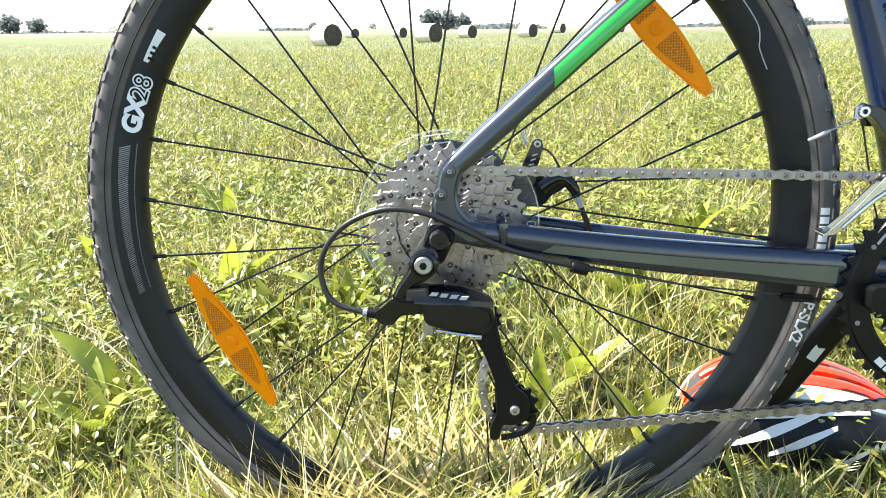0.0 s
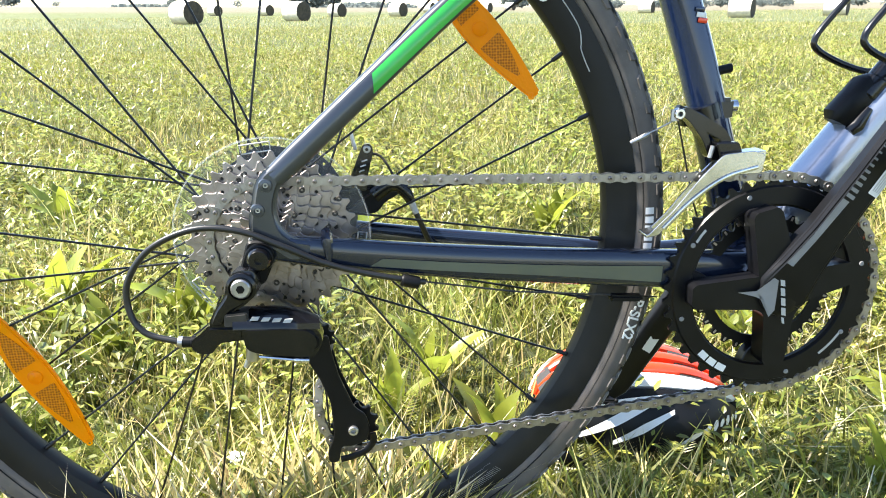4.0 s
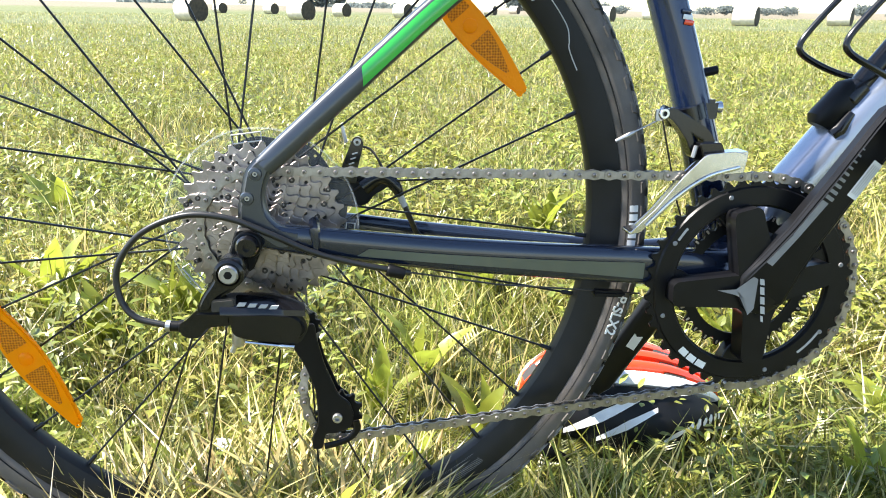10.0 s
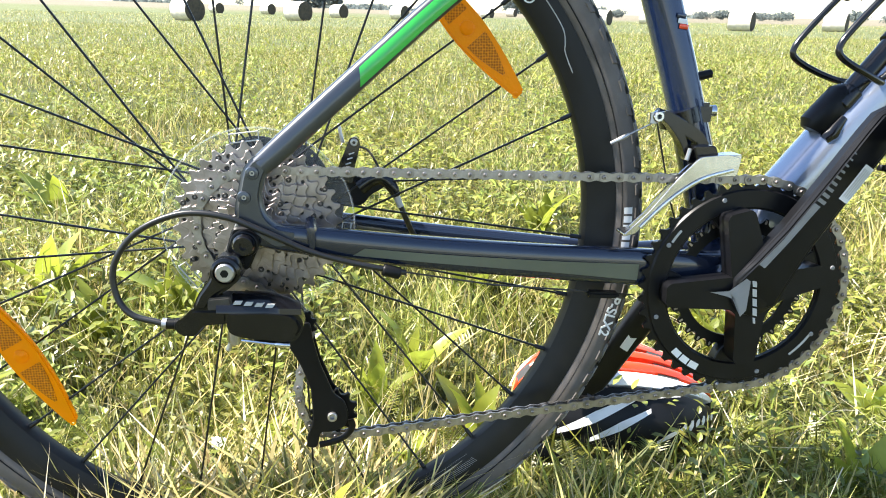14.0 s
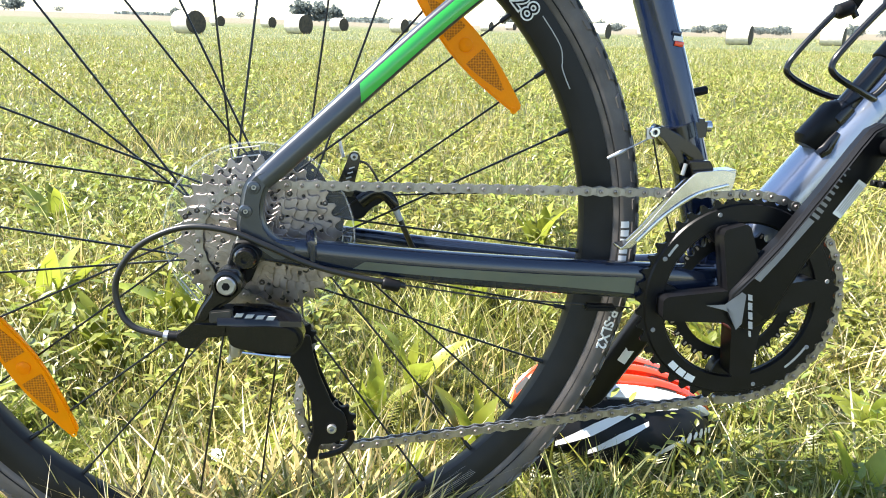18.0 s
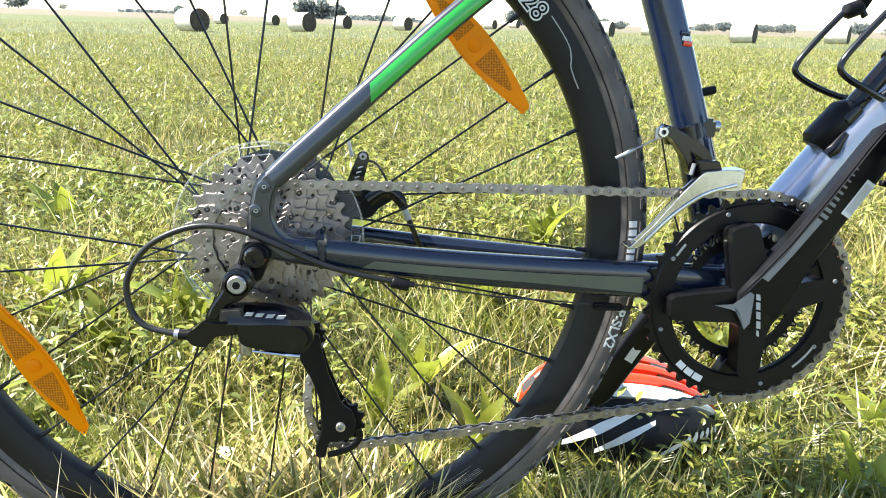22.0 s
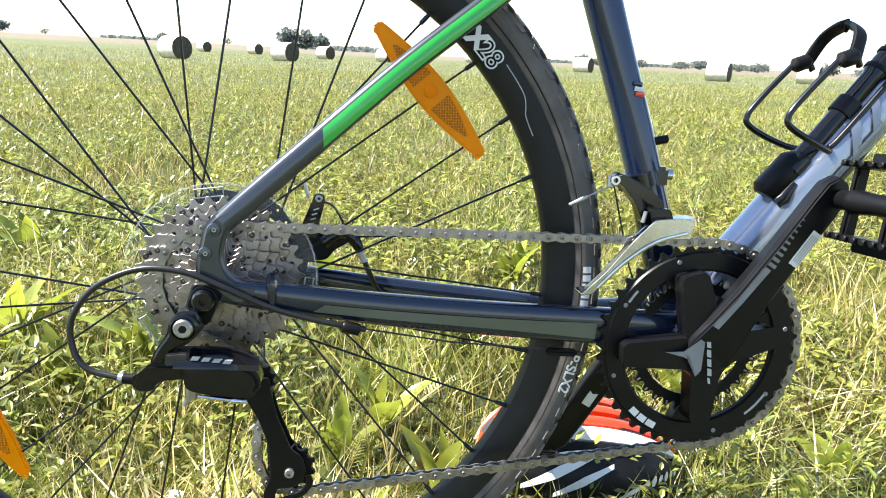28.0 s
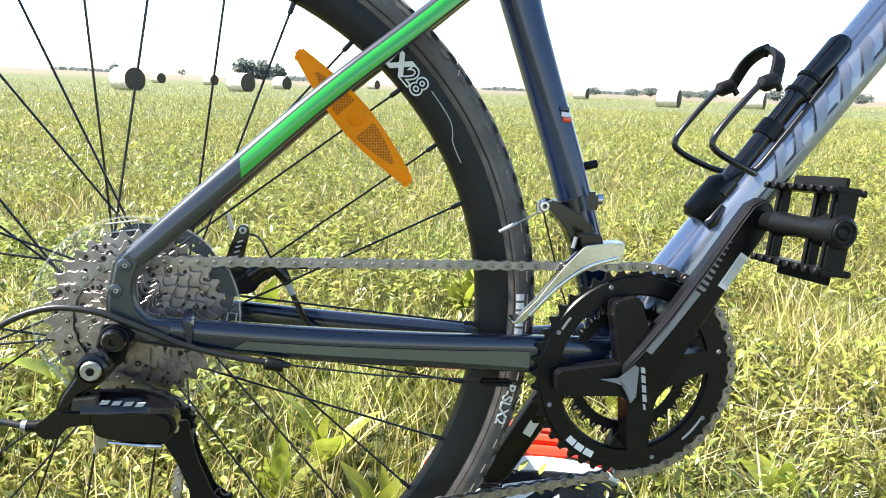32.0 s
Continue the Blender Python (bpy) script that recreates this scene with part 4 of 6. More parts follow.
    part("seat_post", tube([b, (0.240, 0, 0.86)], (0.0140, 0.0150), 24), BLACK, fr)
    # small flag sticker and bottle boss on the seat tube
    for dz, m in ((0.0, WHITE), (0.0045, PAINT_BLUE), (-0.0045, REDP)):
        z = 0.5180 + dz
        x = BB[0] - 0.340 * (z - BB[1])
        part("flag_sticker", tube([(x + 0.0005, -0.0170, z), (x + 0.0050, -0.0166, z - 0.0007), (x + 0.0095, -0.0148, z - 0.001)], (0.0020, 0.0004), 6, up=(0.3, 0, 1)), m, fr)
    x = BB[0] - 0.340 * (0.470 - BB[1]) + 0.0165
    part("bottle_boss", tube([(x - 0.002, 0, 0.470), (x + 0.012, 0, 0.473), (x + 0.0125, 0, 0.473)], [0.0042, 0.0040, 0.0028], 14), BLACK, fr)


stays(frame_ob)


def down_tube_graphics(fr):
    d = (DT1 - DT0).normalized()
    u = Vector((-d.z, 0, d.x))
    def patch(name, pts, material, lift=0.0012):
        bm = bmesh.new()
        rows = []
        def at(s, v):
            a = max(-0.98, min(0.98, v))
            q = DT0 + d * s + u * (0.0252 * a)
            y = -0.0243 * (1 - abs(a) ** 2.6) ** (1 / 2.6) - lift
            return Vector((q.x, y, q.z))
        n = 6
        (s0, v0), (s1, v1), (s2, v2), (s3, v3) = pts
        for i in range(n + 1):
            f = i / n
            row = []
            for j in range(n + 1):
                g = j / n
                s = (s0 * (1 - f) + s1 * f) * (1 - g) + (s3 * (1 - f) + s2 * f) * g
                v = (v0 * (1 - f) + v1 * f) * (1 - g) + (v3 * (1 - f) + v2 * f) * g
                row.append(bm.verts.new(at(s, v)))
            rows.append(row)
        for a, b in zip(rows, rows[1:]):
            for k in range(n):
                bm.faces.new((a[k], a[k + 1], b[k + 1], b[k]))
        bmesh.ops.recalc_face_normals(bm, faces=bm.faces)
        part(name, bm, material, fr)
    patch("dark_band", [(0.03, -0.95), (0.23, -0.95), (0.20, -0.45), (0.03, -0.35)], PAINT)
    patch("grey_band", [(0.10, -0.35), (0.24, -0.42), (0.25, -0.15), (0.12, -0.10)], GREYP)
    # the maker's lettering, as plain slanted strokes
    for s, w in ((0.205, 0.012), (0.232, 0.010), (0.262, 0.016), (0.300, 0.012), (0.330, 0.014), (0.362, 0.012), (0.395, 0.014)):
        patch("brand_stroke", [(s, -0.25), (s + w, -0.25), (s + w + 0.020, 0.70), (s + 0.020, 0.70)], GREYP, 0.0016)
    for s, w in ((0.215, 0.030), (0.275, 0.024), (0.345, 0.030)):
        patch("brand_stroke", [(s, -0.28), (s + w, -0.28), (s + w, -0.10), (s, -0.10)], GREYP, 0.0020)


down_tube_graphics(frame_ob)
def rear_derailleur():
    """Bracket arm on its bolt, the humped outer link, cable knuckle, long cage and two pulleys."""
    global TRIM
    TRIM = None
    B = (-0.0144, 0.3212)
    arm = [(-0.0060, 0.3340), (-0.0200, 0.3330), (-0.0262, 0.3240), (-0.0275, 0.3155), (-0.0372, 0.3030), (-0.0425, 0.2915), (-0.0305, 0.2900), (-0.0255, 0.3010), (-0.0120, 0.3075), (-0.0035, 0.3180), (-0.0020, 0.3280)]
    body = part("rear_derailleur", plate(rounded(arm, 0.005, 4), -0.0970, -0.0790, 0.0040, segments=3), GLOSS, bike, "black rear derailleur with a long cage", sharp=60)
    part("hanger", plate(rounded([(-0.0110, 0.3520), (0.0050, 0.3520), (0.0070, 0.3330), (0.0000, 0.3180), (-0.0120, 0.3150), (-0.0180, 0.3300)], 0.004), -0.0785, -0.0715, 0.0015), BLACK, body)
    part("mounting_bolt", lathe([(0, -0.0990), (0.0028, -0.0990), (0.0030, -0.1018), (0.0062, -0.1018), (0.0073, -0.1004), (0.0075, -0.0920)], B, 32), ALLOY, body, sharp=20)
    # flat black hexagon drawn for the shade inside the bolt's hex hole
    part("socket_shade", plate(ring_points(B, 0.0032, 6), -0.1021, -0.1000), BLACK, body)
    part("pivot_collar", lathe([(0.0090, -0.0995), (0.0112, -0.0985), (0.0118, -0.0900), (0.0118, -0.0740)], B, 28), GLOSS, body)
    part("pivot_block", plate(rounded([(-0.0290, 0.3010), (-0.0120, 0.3020), (-0.0110, 0.2925), (-0.0300, 0.2915)], 0.002, 3), -0.0985, -0.0800, 0.0015, segments=2), DARKST, body)
    # the outer link: a full lower face and a sloped upper strip that carries the maker's mark
    o = [(-0.0180, 0.2935), (0.0180, 0.2925), (0.0330, 0.2900), (0.0405, 0.2840), (0.0425, 0.2755), (0.0370, 0.2655), (0.0275, 0.2610), (-0.0050, 0.2690), (-0.0150, 0.2725)]
    part("outer_link", plate(rounded(o, 0.006, 4), -0.1030, -0.0780, 0.0055, segments=4), GLOSS, body, sharp=85)
    bm = bmesh.new()
    rows = []
    for f in range(9):
        t = f / 8
        x = -0.0260 + 0.0640 * t
        top = 0.3018 - 0.0022 * t - 0.0090 * max(0, t - 0.55) ** 1.5 / 0.3
        rows.append([bm.verts.new(p) for p in ((x, -0.0780, top - 0.0005), (x + 0.002, -0.0900, top), (x + 0.003, -0.1005, 0.2945 - 0.0035 * t), (x + 0.003, -0.1010, 0.2900 - 0.0035 * t), (x, -0.0780, 0.2900 - 0.0035 * t))])
    for a, b in zip(rows, rows[1:]):
        for k in range(5):
            bm.faces.new((a[k], a[(k + 1) % 5], b[(k + 1) % 5], b[k]))
    bm.faces.new(rows[0]), bm.faces.new(rows[-1])
    bmesh.ops.recalc_face_normals(bm, faces=bm.faces)
    part("upper_strip", bm, GLOSS, body, sharp=50)
    for k, x in enumerate((-0.0068, 0.0012, 0.0092, 0.0172)):
        z = 0.2975 - 0.0011 * k
        part("brand_bar", plate([(x - 0.0036, z - 0.0013), (x + 0.0022, z - 0.0015), (x + 0.0042, z + 0.0013), (x - 0.0016, z + 0.0015)], -0.1000, -0.0985), PALE, body)
    part("pivot_cap", lathe([(0, -0.1005), (0.0062, -0.1000), (0.0078, -0.0975), (0.0078, -0.0800)], (0.0335, 0.2760), 24), BLACK, body)
    # cable knuckle, stop and barrel
    part("knuckle", plate(rounded([(-0.0500, 0.2850), (-0.0420, 0.2925), (-0.0160, 0.2910), (-0.0160, 0.2790), (-0.0350, 0.2780), (-0.0420, 0.2695), (-0.0510, 0.2700), (-0.0560, 0.2740), (-0.0560, 0.2815)], 0.003, 3), -0.0960, -0.0800, 0.0025, segments=2), GLOSS, body)
    part("cable_stop", tube([(-0.0500, -0.0870, 0.2775), (-0.0570, -0.0870, 0.2780), (-0.0575, -0.0870, 0.2780), (-0.0640, -0.0870, 0.2785)], [0.0050, 0.0050, 0.0042, 0.0042], 16), BLACK, body)
    part("barrel_adjuster", tube([(-0.0640, -0.0870, 0.2785), (-0.0675, -0.0870, 0.2790)], [0.0046, 0.0043], 14), ALLOY, body)
    part("anchor_barrel", tube([(-0.0115, -0.0930, 0.2740), (-0.0122, -0.0930, 0.2650), (-0.0124, -0.0930, 0.2622)], [0.0050, 0.0050, 0.0040], 14), ALLOY, body)
    part("limit_screw", tube([(-0.0150, -0.0900, 0.2640), (-0.0185, -0.0900, 0.2560)], 0.0022, 10), ALLOY, body)
    part("cable_end", tube(spline([(-0.0060, -0.0985, 0.2668), (0.0080, -0.1000, 0.2650), (0.0200, -0.1005, 0.2632)], 4), 0.0014, 8), CHROME, body)
    part("cable_crimp", tube([(0.0195, -0.1005, 0.2633), (0.0210, -0.1005, 0.2631), (0.0310, -0.1000, 0.2618)], [0.0015, 0.0026, 0.0024], 10), CHROME, body)
    part("inner_link", plate(rounded([(-0.0100, 0.2960), (0.0300, 0.2930), (0.0400, 0.2760), (0.0300, 0.2680), (-0.0050, 0.2720)], 0.005), -0.0700, -0.0640, 0.0015), BLACK, body)
    # cage plates with the lower finger
    cg = [(0.0230, 0.2640), (0.0430, 0.2660), (0.0440, 0.2528), (0.0490, 0.2299), (0.0600, 0.2001), (0.0690, 0.1930), (0.0720, 0.1800), (0.0690, 0.1690), (0.0560, 0.1640), (0.0470, 0.1650), (0.0440, 0.1500), (0.0355, 0.1500), (0.0350, 0.1605), (0.0415, 0.1753), (0.0408, 0.2052), (0.0330, 0.2285), (0.0228, 0.2474)]
    part("cage_plate", plate(rounded(cg, 0.004, 3), -0.0590, -0.0560, 0.0008), BLACK, body)
    part("cage_plate", plate(rounded([(x - 0.001, z) for x, z in cg], 0.004, 3), -0.0400, -0.0380, 0.0005), BLACK, body)
    for c in ((0.0330, 0.2600), (0.0590, 0.1795)):
        low = c[1] < 0.2
        part("pulley", plate(toothed(c, 11, 0.0168 if low else 0.0120, 0.0208 if low else 0.0150), -0.0500, -0.0455, 0.0004, [ring_points(c, 0.004, 16)]), BLACK, body)
        bolt("pulley_bolt", (c[0] - 0.001, -0.0620, c[1]), 0.0042, 0.004, ALLOY, body)
    part("cage_guard", tube(spline([(0.0456, -0.0575, 0.1523), (0.0560, -0.0560, 0.1535), (0.0676, -0.0550, 0.1577), (0.0743, -0.0550, 0.1662), (0.0735, -0.0560, 0.1740)], 4), (0.0014, 0.0030), 8), BLACK, body)
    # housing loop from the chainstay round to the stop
    loop = spline([camera_refit(p) for p in ((0.1250, -0.0700, 0.3130), (0.1040, -0.0755, 0.3190), (0.0760, -0.0765, 0.3260), (0.0450, -0.0790, 0.3370), (0.0150, -0.0830, 0.3530), (-0.0150, -0.0830, 0.3660), (-0.0480, -0.0810, 0.3680), (-0.0800, -0.0800, 0.3540), (-0.0985, -0.0800, 0.3290), (-0.0990, -0.0810, 0.3040), (-0.0880, -0.0840, 0.2880))] + [Vector((-0.0672, -0.0870, 0.2790))], 7)
    part("cable_housing", tube(loop, 0.0025, 10), CABLE, body)
    TRIM = camera_refit
    part("housing_end_cap", tube([(0.1060, -0.0750, 0.3178), (0.1070, -0.0750, 0.3175), (0.1195, -0.0725, 0.3135), (0.1200, -0.0725, 0.3134)], [0.0040, 0.0052, 0.0052, 0.004], 12), BLACK, body)
    part("inner_cable", tube([(0.109, -0.0740, 0.3175), (0.20, -0.058, 0.296), (0.34, -0.030, 0.272)], 0.0008, 6), DARKST, body)
    part("cable_guide", block((0.030, 0.010, 0.006), (0.306, -0.040, 0.2775), Matrix.Rotation(radians(4), 4, "Y"), 0.002), BLACK, body)
    return body


rear_derailleur()


def front_derailleur():
    fd = part("front_derailleur", plate(rounded([(0.3360, 0.4400), (0.3470, 0.4440), (0.3800, 0.4260), (0.3930, 0.4080), (0.3870, 0.3960), (0.3690, 0.4000), (0.3620, 0.4160), (0.3480, 0.4330)], 0.005, 4), -0.0420, -0.0280, 0.0012, [[(0.3655, 0.4222), (0.3765, 0.4165), (0.3830, 0.4062), (0.3725, 0.4058)]], segments=2), GLOSS, bike, "black front derailleur with a polished cage")
    part("clamp_band", tube([(0.3795, 0, 0.4290), (0.3750, 0, 0.4420)], (0.0195, 0.0195), 24), GLOSS, fd)
    part("clamp_bolt", tube([(0.3960, -0.004, 0.4400), (0.4080, -0.004, 0.4400), (0.4085, -0.004, 0.4400)], [0.0048, 0.0055, 0.003], 12), CHROME, fd)
    part("clamp_lug", block((0.016, 0.018, 0.020), (0.3935, -0.006, 0.4380), None, 0.003), GLOSS, fd)
    bolt("cable_anchor", (0.3385, -0.0450, 0.4390), 0.0048, 0.006, CHROME, fd)
    part("anchor_washer", tube([(0.3360, -0.040, 0.4420), (0.3360, -0.040, 0.4330)], (0.0030, 0.0036), 10), ALLOY, fd)
    part("upper_link", tube(spline([(0.3420, -0.0300, 0.4420), (0.3650, -0.0300, 0.4330), (0.3830, -0.0300, 0.4170)], 4), (0.0050, 0.0035), 10), GLOSS, fd)
    # cage: outer plate, inner plate, bridge and tail
    out = [(0.3130, 0.3385), (0.3225, 0.3385), (0.3450, 0.3630), (0.3660, 0.3830), (0.3850, 0.3890), (0.4085, 0.3895), (0.4105, 0.4055), (0.3990, 0.4085), (0.3740, 0.4065), (0.3560, 0.3880), (0.3335, 0.3590)]
    part("cage_plate", plate(rounded(out, 0.003, 3), -0.0580, -0.0565, 0.0004), CHROME, fd)
    part("cage_plate", plate(rounded([(x + 0.003, z - 0.004) for x, z in out], 0.003, 3), -0.0410, -0.0395, 0.0004), CHROME, fd)
    part("cage_bridge", plate(rounded([(0.3760, 0.4055), (0.4105, 0.4085), (0.4105, 0.4045), (0.3760, 0.4015)], 0.001), -0.0575, -0.0400, 0.0004), CHROME, fd)
    part("cage_bridge", plate(rounded([(0.3130, 0.3370), (0.3230, 0.3390), (0.3240, 0.3420), (0.3130, 0.3400)], 0.001), -0.0575, -0.0400, 0.0003), CHROME, fd)
    part("cage_rib", tube(spline([(0.3270, -0.0590, 0.3450), (0.3500, -0.0592, 0.3690), (0.3760, -0.0592, 0.3870), (0.4040, -0.0590, 0.3950)], 4), (0.0008, 0.0018), 6), CHROME, fd)
    part("pivot_link", plate(rounded([(0.3700, 0.4150), (0.3900, 0.4150), (0.3960, 0.4020), (0.3760, 0.3990)], 0.003), -0.0500, -0.0380, 0.001), GLOSS, fd)
    part("adjusting_screw", tube([(0.3690, -0.046, 0.4120), (0.3670, -0.046, 0.4020)], 0.0020, 8), ALLOY, fd)
    # loose cable tail with a crimped end, and the tensioned cable below
    part("cable_tail", tube(spline([(0.3370, -0.0400, 0.4340), (0.3250, -0.0370, 0.4270), (0.3130, -0.0330, 0.4200)], 4), 0.0007, 6), ALLOY, fd)
    part("cable_crimp", tube([(0.3180, -0.0345, 0.4228), (0.3140, -0.033, 0.4200), (0.3040, -0.0290, 0.4140)], [0.0016, 0.0021, 0.0016], 8), ALLOY, fd)
    part("inner_cable", tube([(0.3400, -0.038, 0.4330), (0.368, -0.022, 0.360), (0.400, -0.012, 0.290)], 0.0008, 6), DARKST, fd)


front_derailleur()


TRIM = None


def rear_brake():
    rim_line = []
    for k in range(96):
        a = 2 * math.pi * k / 96
        r = 0.0698 + 0.0016 * math.sin(8 * a)
        rim_line.append((AXLE[0] + r * math.cos(a), AXLE[1] + r * math.sin(a)))
    slots = []
    for k in range(40):
        a = 2 * math.pi * (k + 0.3 * (k % 3)) / 40
        r = 0.0640 + 0.0028 * ((k % 3) - 1)
        slots.append(ring_points((AXLE[0] + r * math.cos(a), AXLE[1] + r * math.sin(a)), 0.0014, 7))
    br = part("disc_brake", plate(rim_line, 0.0395, 0.0413, 0, [ring_points(AXLE, 0.0570, 60)] + slots), DARKST, bike, "black rear disc brake with steel rotor", sharp=30)
    for k in range(6):
        a = 60 * k
        p0, p1 = polar(0.020, a), polar(0.0580, a + 28)
        part("rotor_arm", tube([(p0[0], 0.0404, p0[1]), (*polar(0.040, a + 20)[:1], 0.0404, polar(0.040, a + 20)[1]), (p1[0], 0.0404, p1[1])], (0.0009, 0.0030), 8), DARKST, br)
    cal = [(0.0520, 0.3780), (0.0700, 0.3800), (0.0950, 0.3760), (0.1085, 0.3750), (0.1130, 0.3700), (0.1050, 0.3630), (0.0960, 0.3590), (0.0884, 0.3490), (0.0694, 0.3480), (0.0500, 0.3606)]
    part("caliper", plate(rounded(cal, 0.005, 4), 0.0260, 0.0620, 0.0050, segments=2), BLACK, br)
    part("caliper_post", plate(rounded([(0.0630, 0.3760), (0.0760, 0.4060), (0.0790, 0.4125), (0.0860, 0.4125), (0.0880, 0.4060), (0.0820, 0.3850), (0.0800, 0.3700)], 0.004, 4), 0.0180, 0.0330, 0.003, segments=2), GLOSS, br)
    bolt("post_bolt", (0.0823, 0.0165, 0.4080), 0.0034, 0.005, ALLOY, br)
    part("pad_tab", plate(rounded([(0.0400, 0.3780), (0.0540, 0.3830), (0.0560, 0.3560), (0.0420, 0.3520)], 0.005), 0.030, 0.036, 0.001), BLACK, br)
    part("banjo_bolt", tube([(0.0690, 0.030, 0.4230), (0.0700, 0.030, 0.4160), (0.0720, 0.030, 0.4070)], [0.0014, 0.0018, 0.0018], 8), ALLOY, br)
    for k in range(4):
        part("brand_bar", tube([(0.0725 + 0.0016 * k, 0.0176, 0.3840 + 0.0045 * k), (0.0775 + 0.0016 * k, 0.0176, 0.3855 + 0.0045 * k)], (0.0003, 0.0007), 6), PALE, br)
    part("lever_arm", tube(spline([(0.0860, 0.0240, 0.3660), (0.0980, 0.0235, 0.3740), (0.1080, 0.0230, 0.3745), (0.1160, 0.0230, 0.3660), (0.1195, 0.024, 0.3580)], 4), [(0.0050, 0.0075), (0.0050, 0.0065), (0.0045, 0.0060), (0.0040, 0.0042)], 10), GLOSS, br)
    part("hose_ferrule", tube([(0.1192, 0.0240, 0.3585), (0.1236, 0.0250, 0.3475)], [0.0034, 0.0030], 10), PALE, br)
    part("brake_hose", tube(spline([(0.1160, 0.0235, 0.3640), (0.1236, 0.0250, 0.3475), (0.1290, 0.0290, 0.3340), (0.1380, 0.0400, 0.3150), (0.1560, 0.0530, 0.3060)], 5), 0.0027, 9), CABLE, br)
    part("brake_cable", tube(spline([(0.0820, 0.030, 0.4040), (0.0940, 0.033, 0.4000), (0.1030, 0.028, 0.3860), (0.1060, 0.024, 0.3760)], 4), 0.0012, 6), DARKST, br)


rear_brake()


TRIM = camera_refit


def bottle_cage():
    d = (DT1 - DT0).normalized()
    u = Vector((-d.z, 0, d.x))
    def at(s, h, y=0.0):
        q = DT0 + d * (s - 0.003) + u * (0.027 + (h - 0.027) * 0.88)
        return (q.x + 0.009, y - 0.006, q.z - 0.005)
    cage = None
    def rod(pts, name="wire", r=0.0030):
        nonlocal cage
        bm = tube(spline(pts, 6), r, 10)
        if cage is None:
            cage = part("bottle_cage", bm, GLOSS, bike, "black wire bottle cage on the down tube")
            return cage
        return part(name, bm, GLOSS, cage)
    for sy in (-1, 1):
        rod([at(0.200, 0.027, sy * 0.012), at(0.193, 0.034, sy * 0.026), at(0.186, 0.060, sy * 0.033), at(0.181, 0.090, sy * 0.034), at(0.186, 0.101, sy * 0.034), at(0.205, 0.103, sy * 0.034), at(0.243, 0.101, sy * 0.034), at(0.256, 0.098, sy * 0.034), at(0.262, 0.088, sy * 0.034), at(0.260, 0.078, sy * 0.033)])
        rod([at(0.200, 0.027, sy * 0.012), at(0.215, 0.026, sy * 0.014), at(0.300, 0.028, sy * 0.014), at(0.318, 0.029, sy * 0.013), at(0.325, 0.030, sy * 0.007), at(0.326, 0.030, 0)])
        part("cage_knob", tube([at(0.248, 0.098, sy * 0.034), at(0.252, 0.098, sy * 0.034), at(0.262, 0.091, sy * 0.034), at(0.265, 0.088, sy * 0.034)], [0.004, 0.0075, 0.0075, 0.004], 14), BLACK, cage)
    part("cage_tab", tube(spline([at(0.262, 0.090, 0.034), at(0.284, 0.098, 0.024), at(0.292, 0.100, 0), at(0.284, 0.098, -0.024), at(0.262, 0.090, -0.034)], 6), (0.0030, 0.0065), 12, 3), BLACK, cage)
    part("mount_plate", tube([at(0.200, 0.0262), at(0.318, 0.0262)], (0.010, 0.0025), 12, 4), BLACK, cage)
    # mini pump strapped beside the cage
    pump = part("mini_pump", tube([Vector(at(s, h, -0.002)) for s, h in ((0.160, 0.036), (0.164, 0.036), (0.180, 0.036), (0.182, 0.036), (0.276, 0.038), (0.280, 0.038), (0.345, 0.038), (0.352, 0.038))], [0.0080, 0.0115, 0.0115, 0.0095, 0.0095, 0.0115, 0.0115, 0.0080], 20), GLOSS, bike, "black mini pump strapped to the down tube")
    part("pump_head", tube([at(0.132, 0.038, 0.000), at(0.136, 0.039, 0.000), at(0.172, 0.038, 0.000), at(0.178, 0.037, 0.000)], [(0.009, 0.010), (0.012, 0.0145), (0.012, 0.0140), (0.009, 0.010)], 16, 3), BLACK, pump)
    part("head_lever", tube([at(0.130, 0.028, -0.012), at(0.138, 0.026, -0.012), at(0.156, 0.028, -0.012)], [(0.004, 0.006), (0.006, 0.007), (0.003, 0.004)], 10), GLOSS, pump)
    part("pump_strap", tube([at(0.232, 0.037, -0.002), at(0.248, 0.037, -0.002)], 0.0122, 18), HBLACK, pump)
    for s in (0.282, 0.300):
        part("grip_ring", tube([at(s, 0.038, -0.002), at(s + 0.004, 0.038, -0.002)], 0.0131, 18), BLACK, pump)


bottle_cage()


TRIM = None


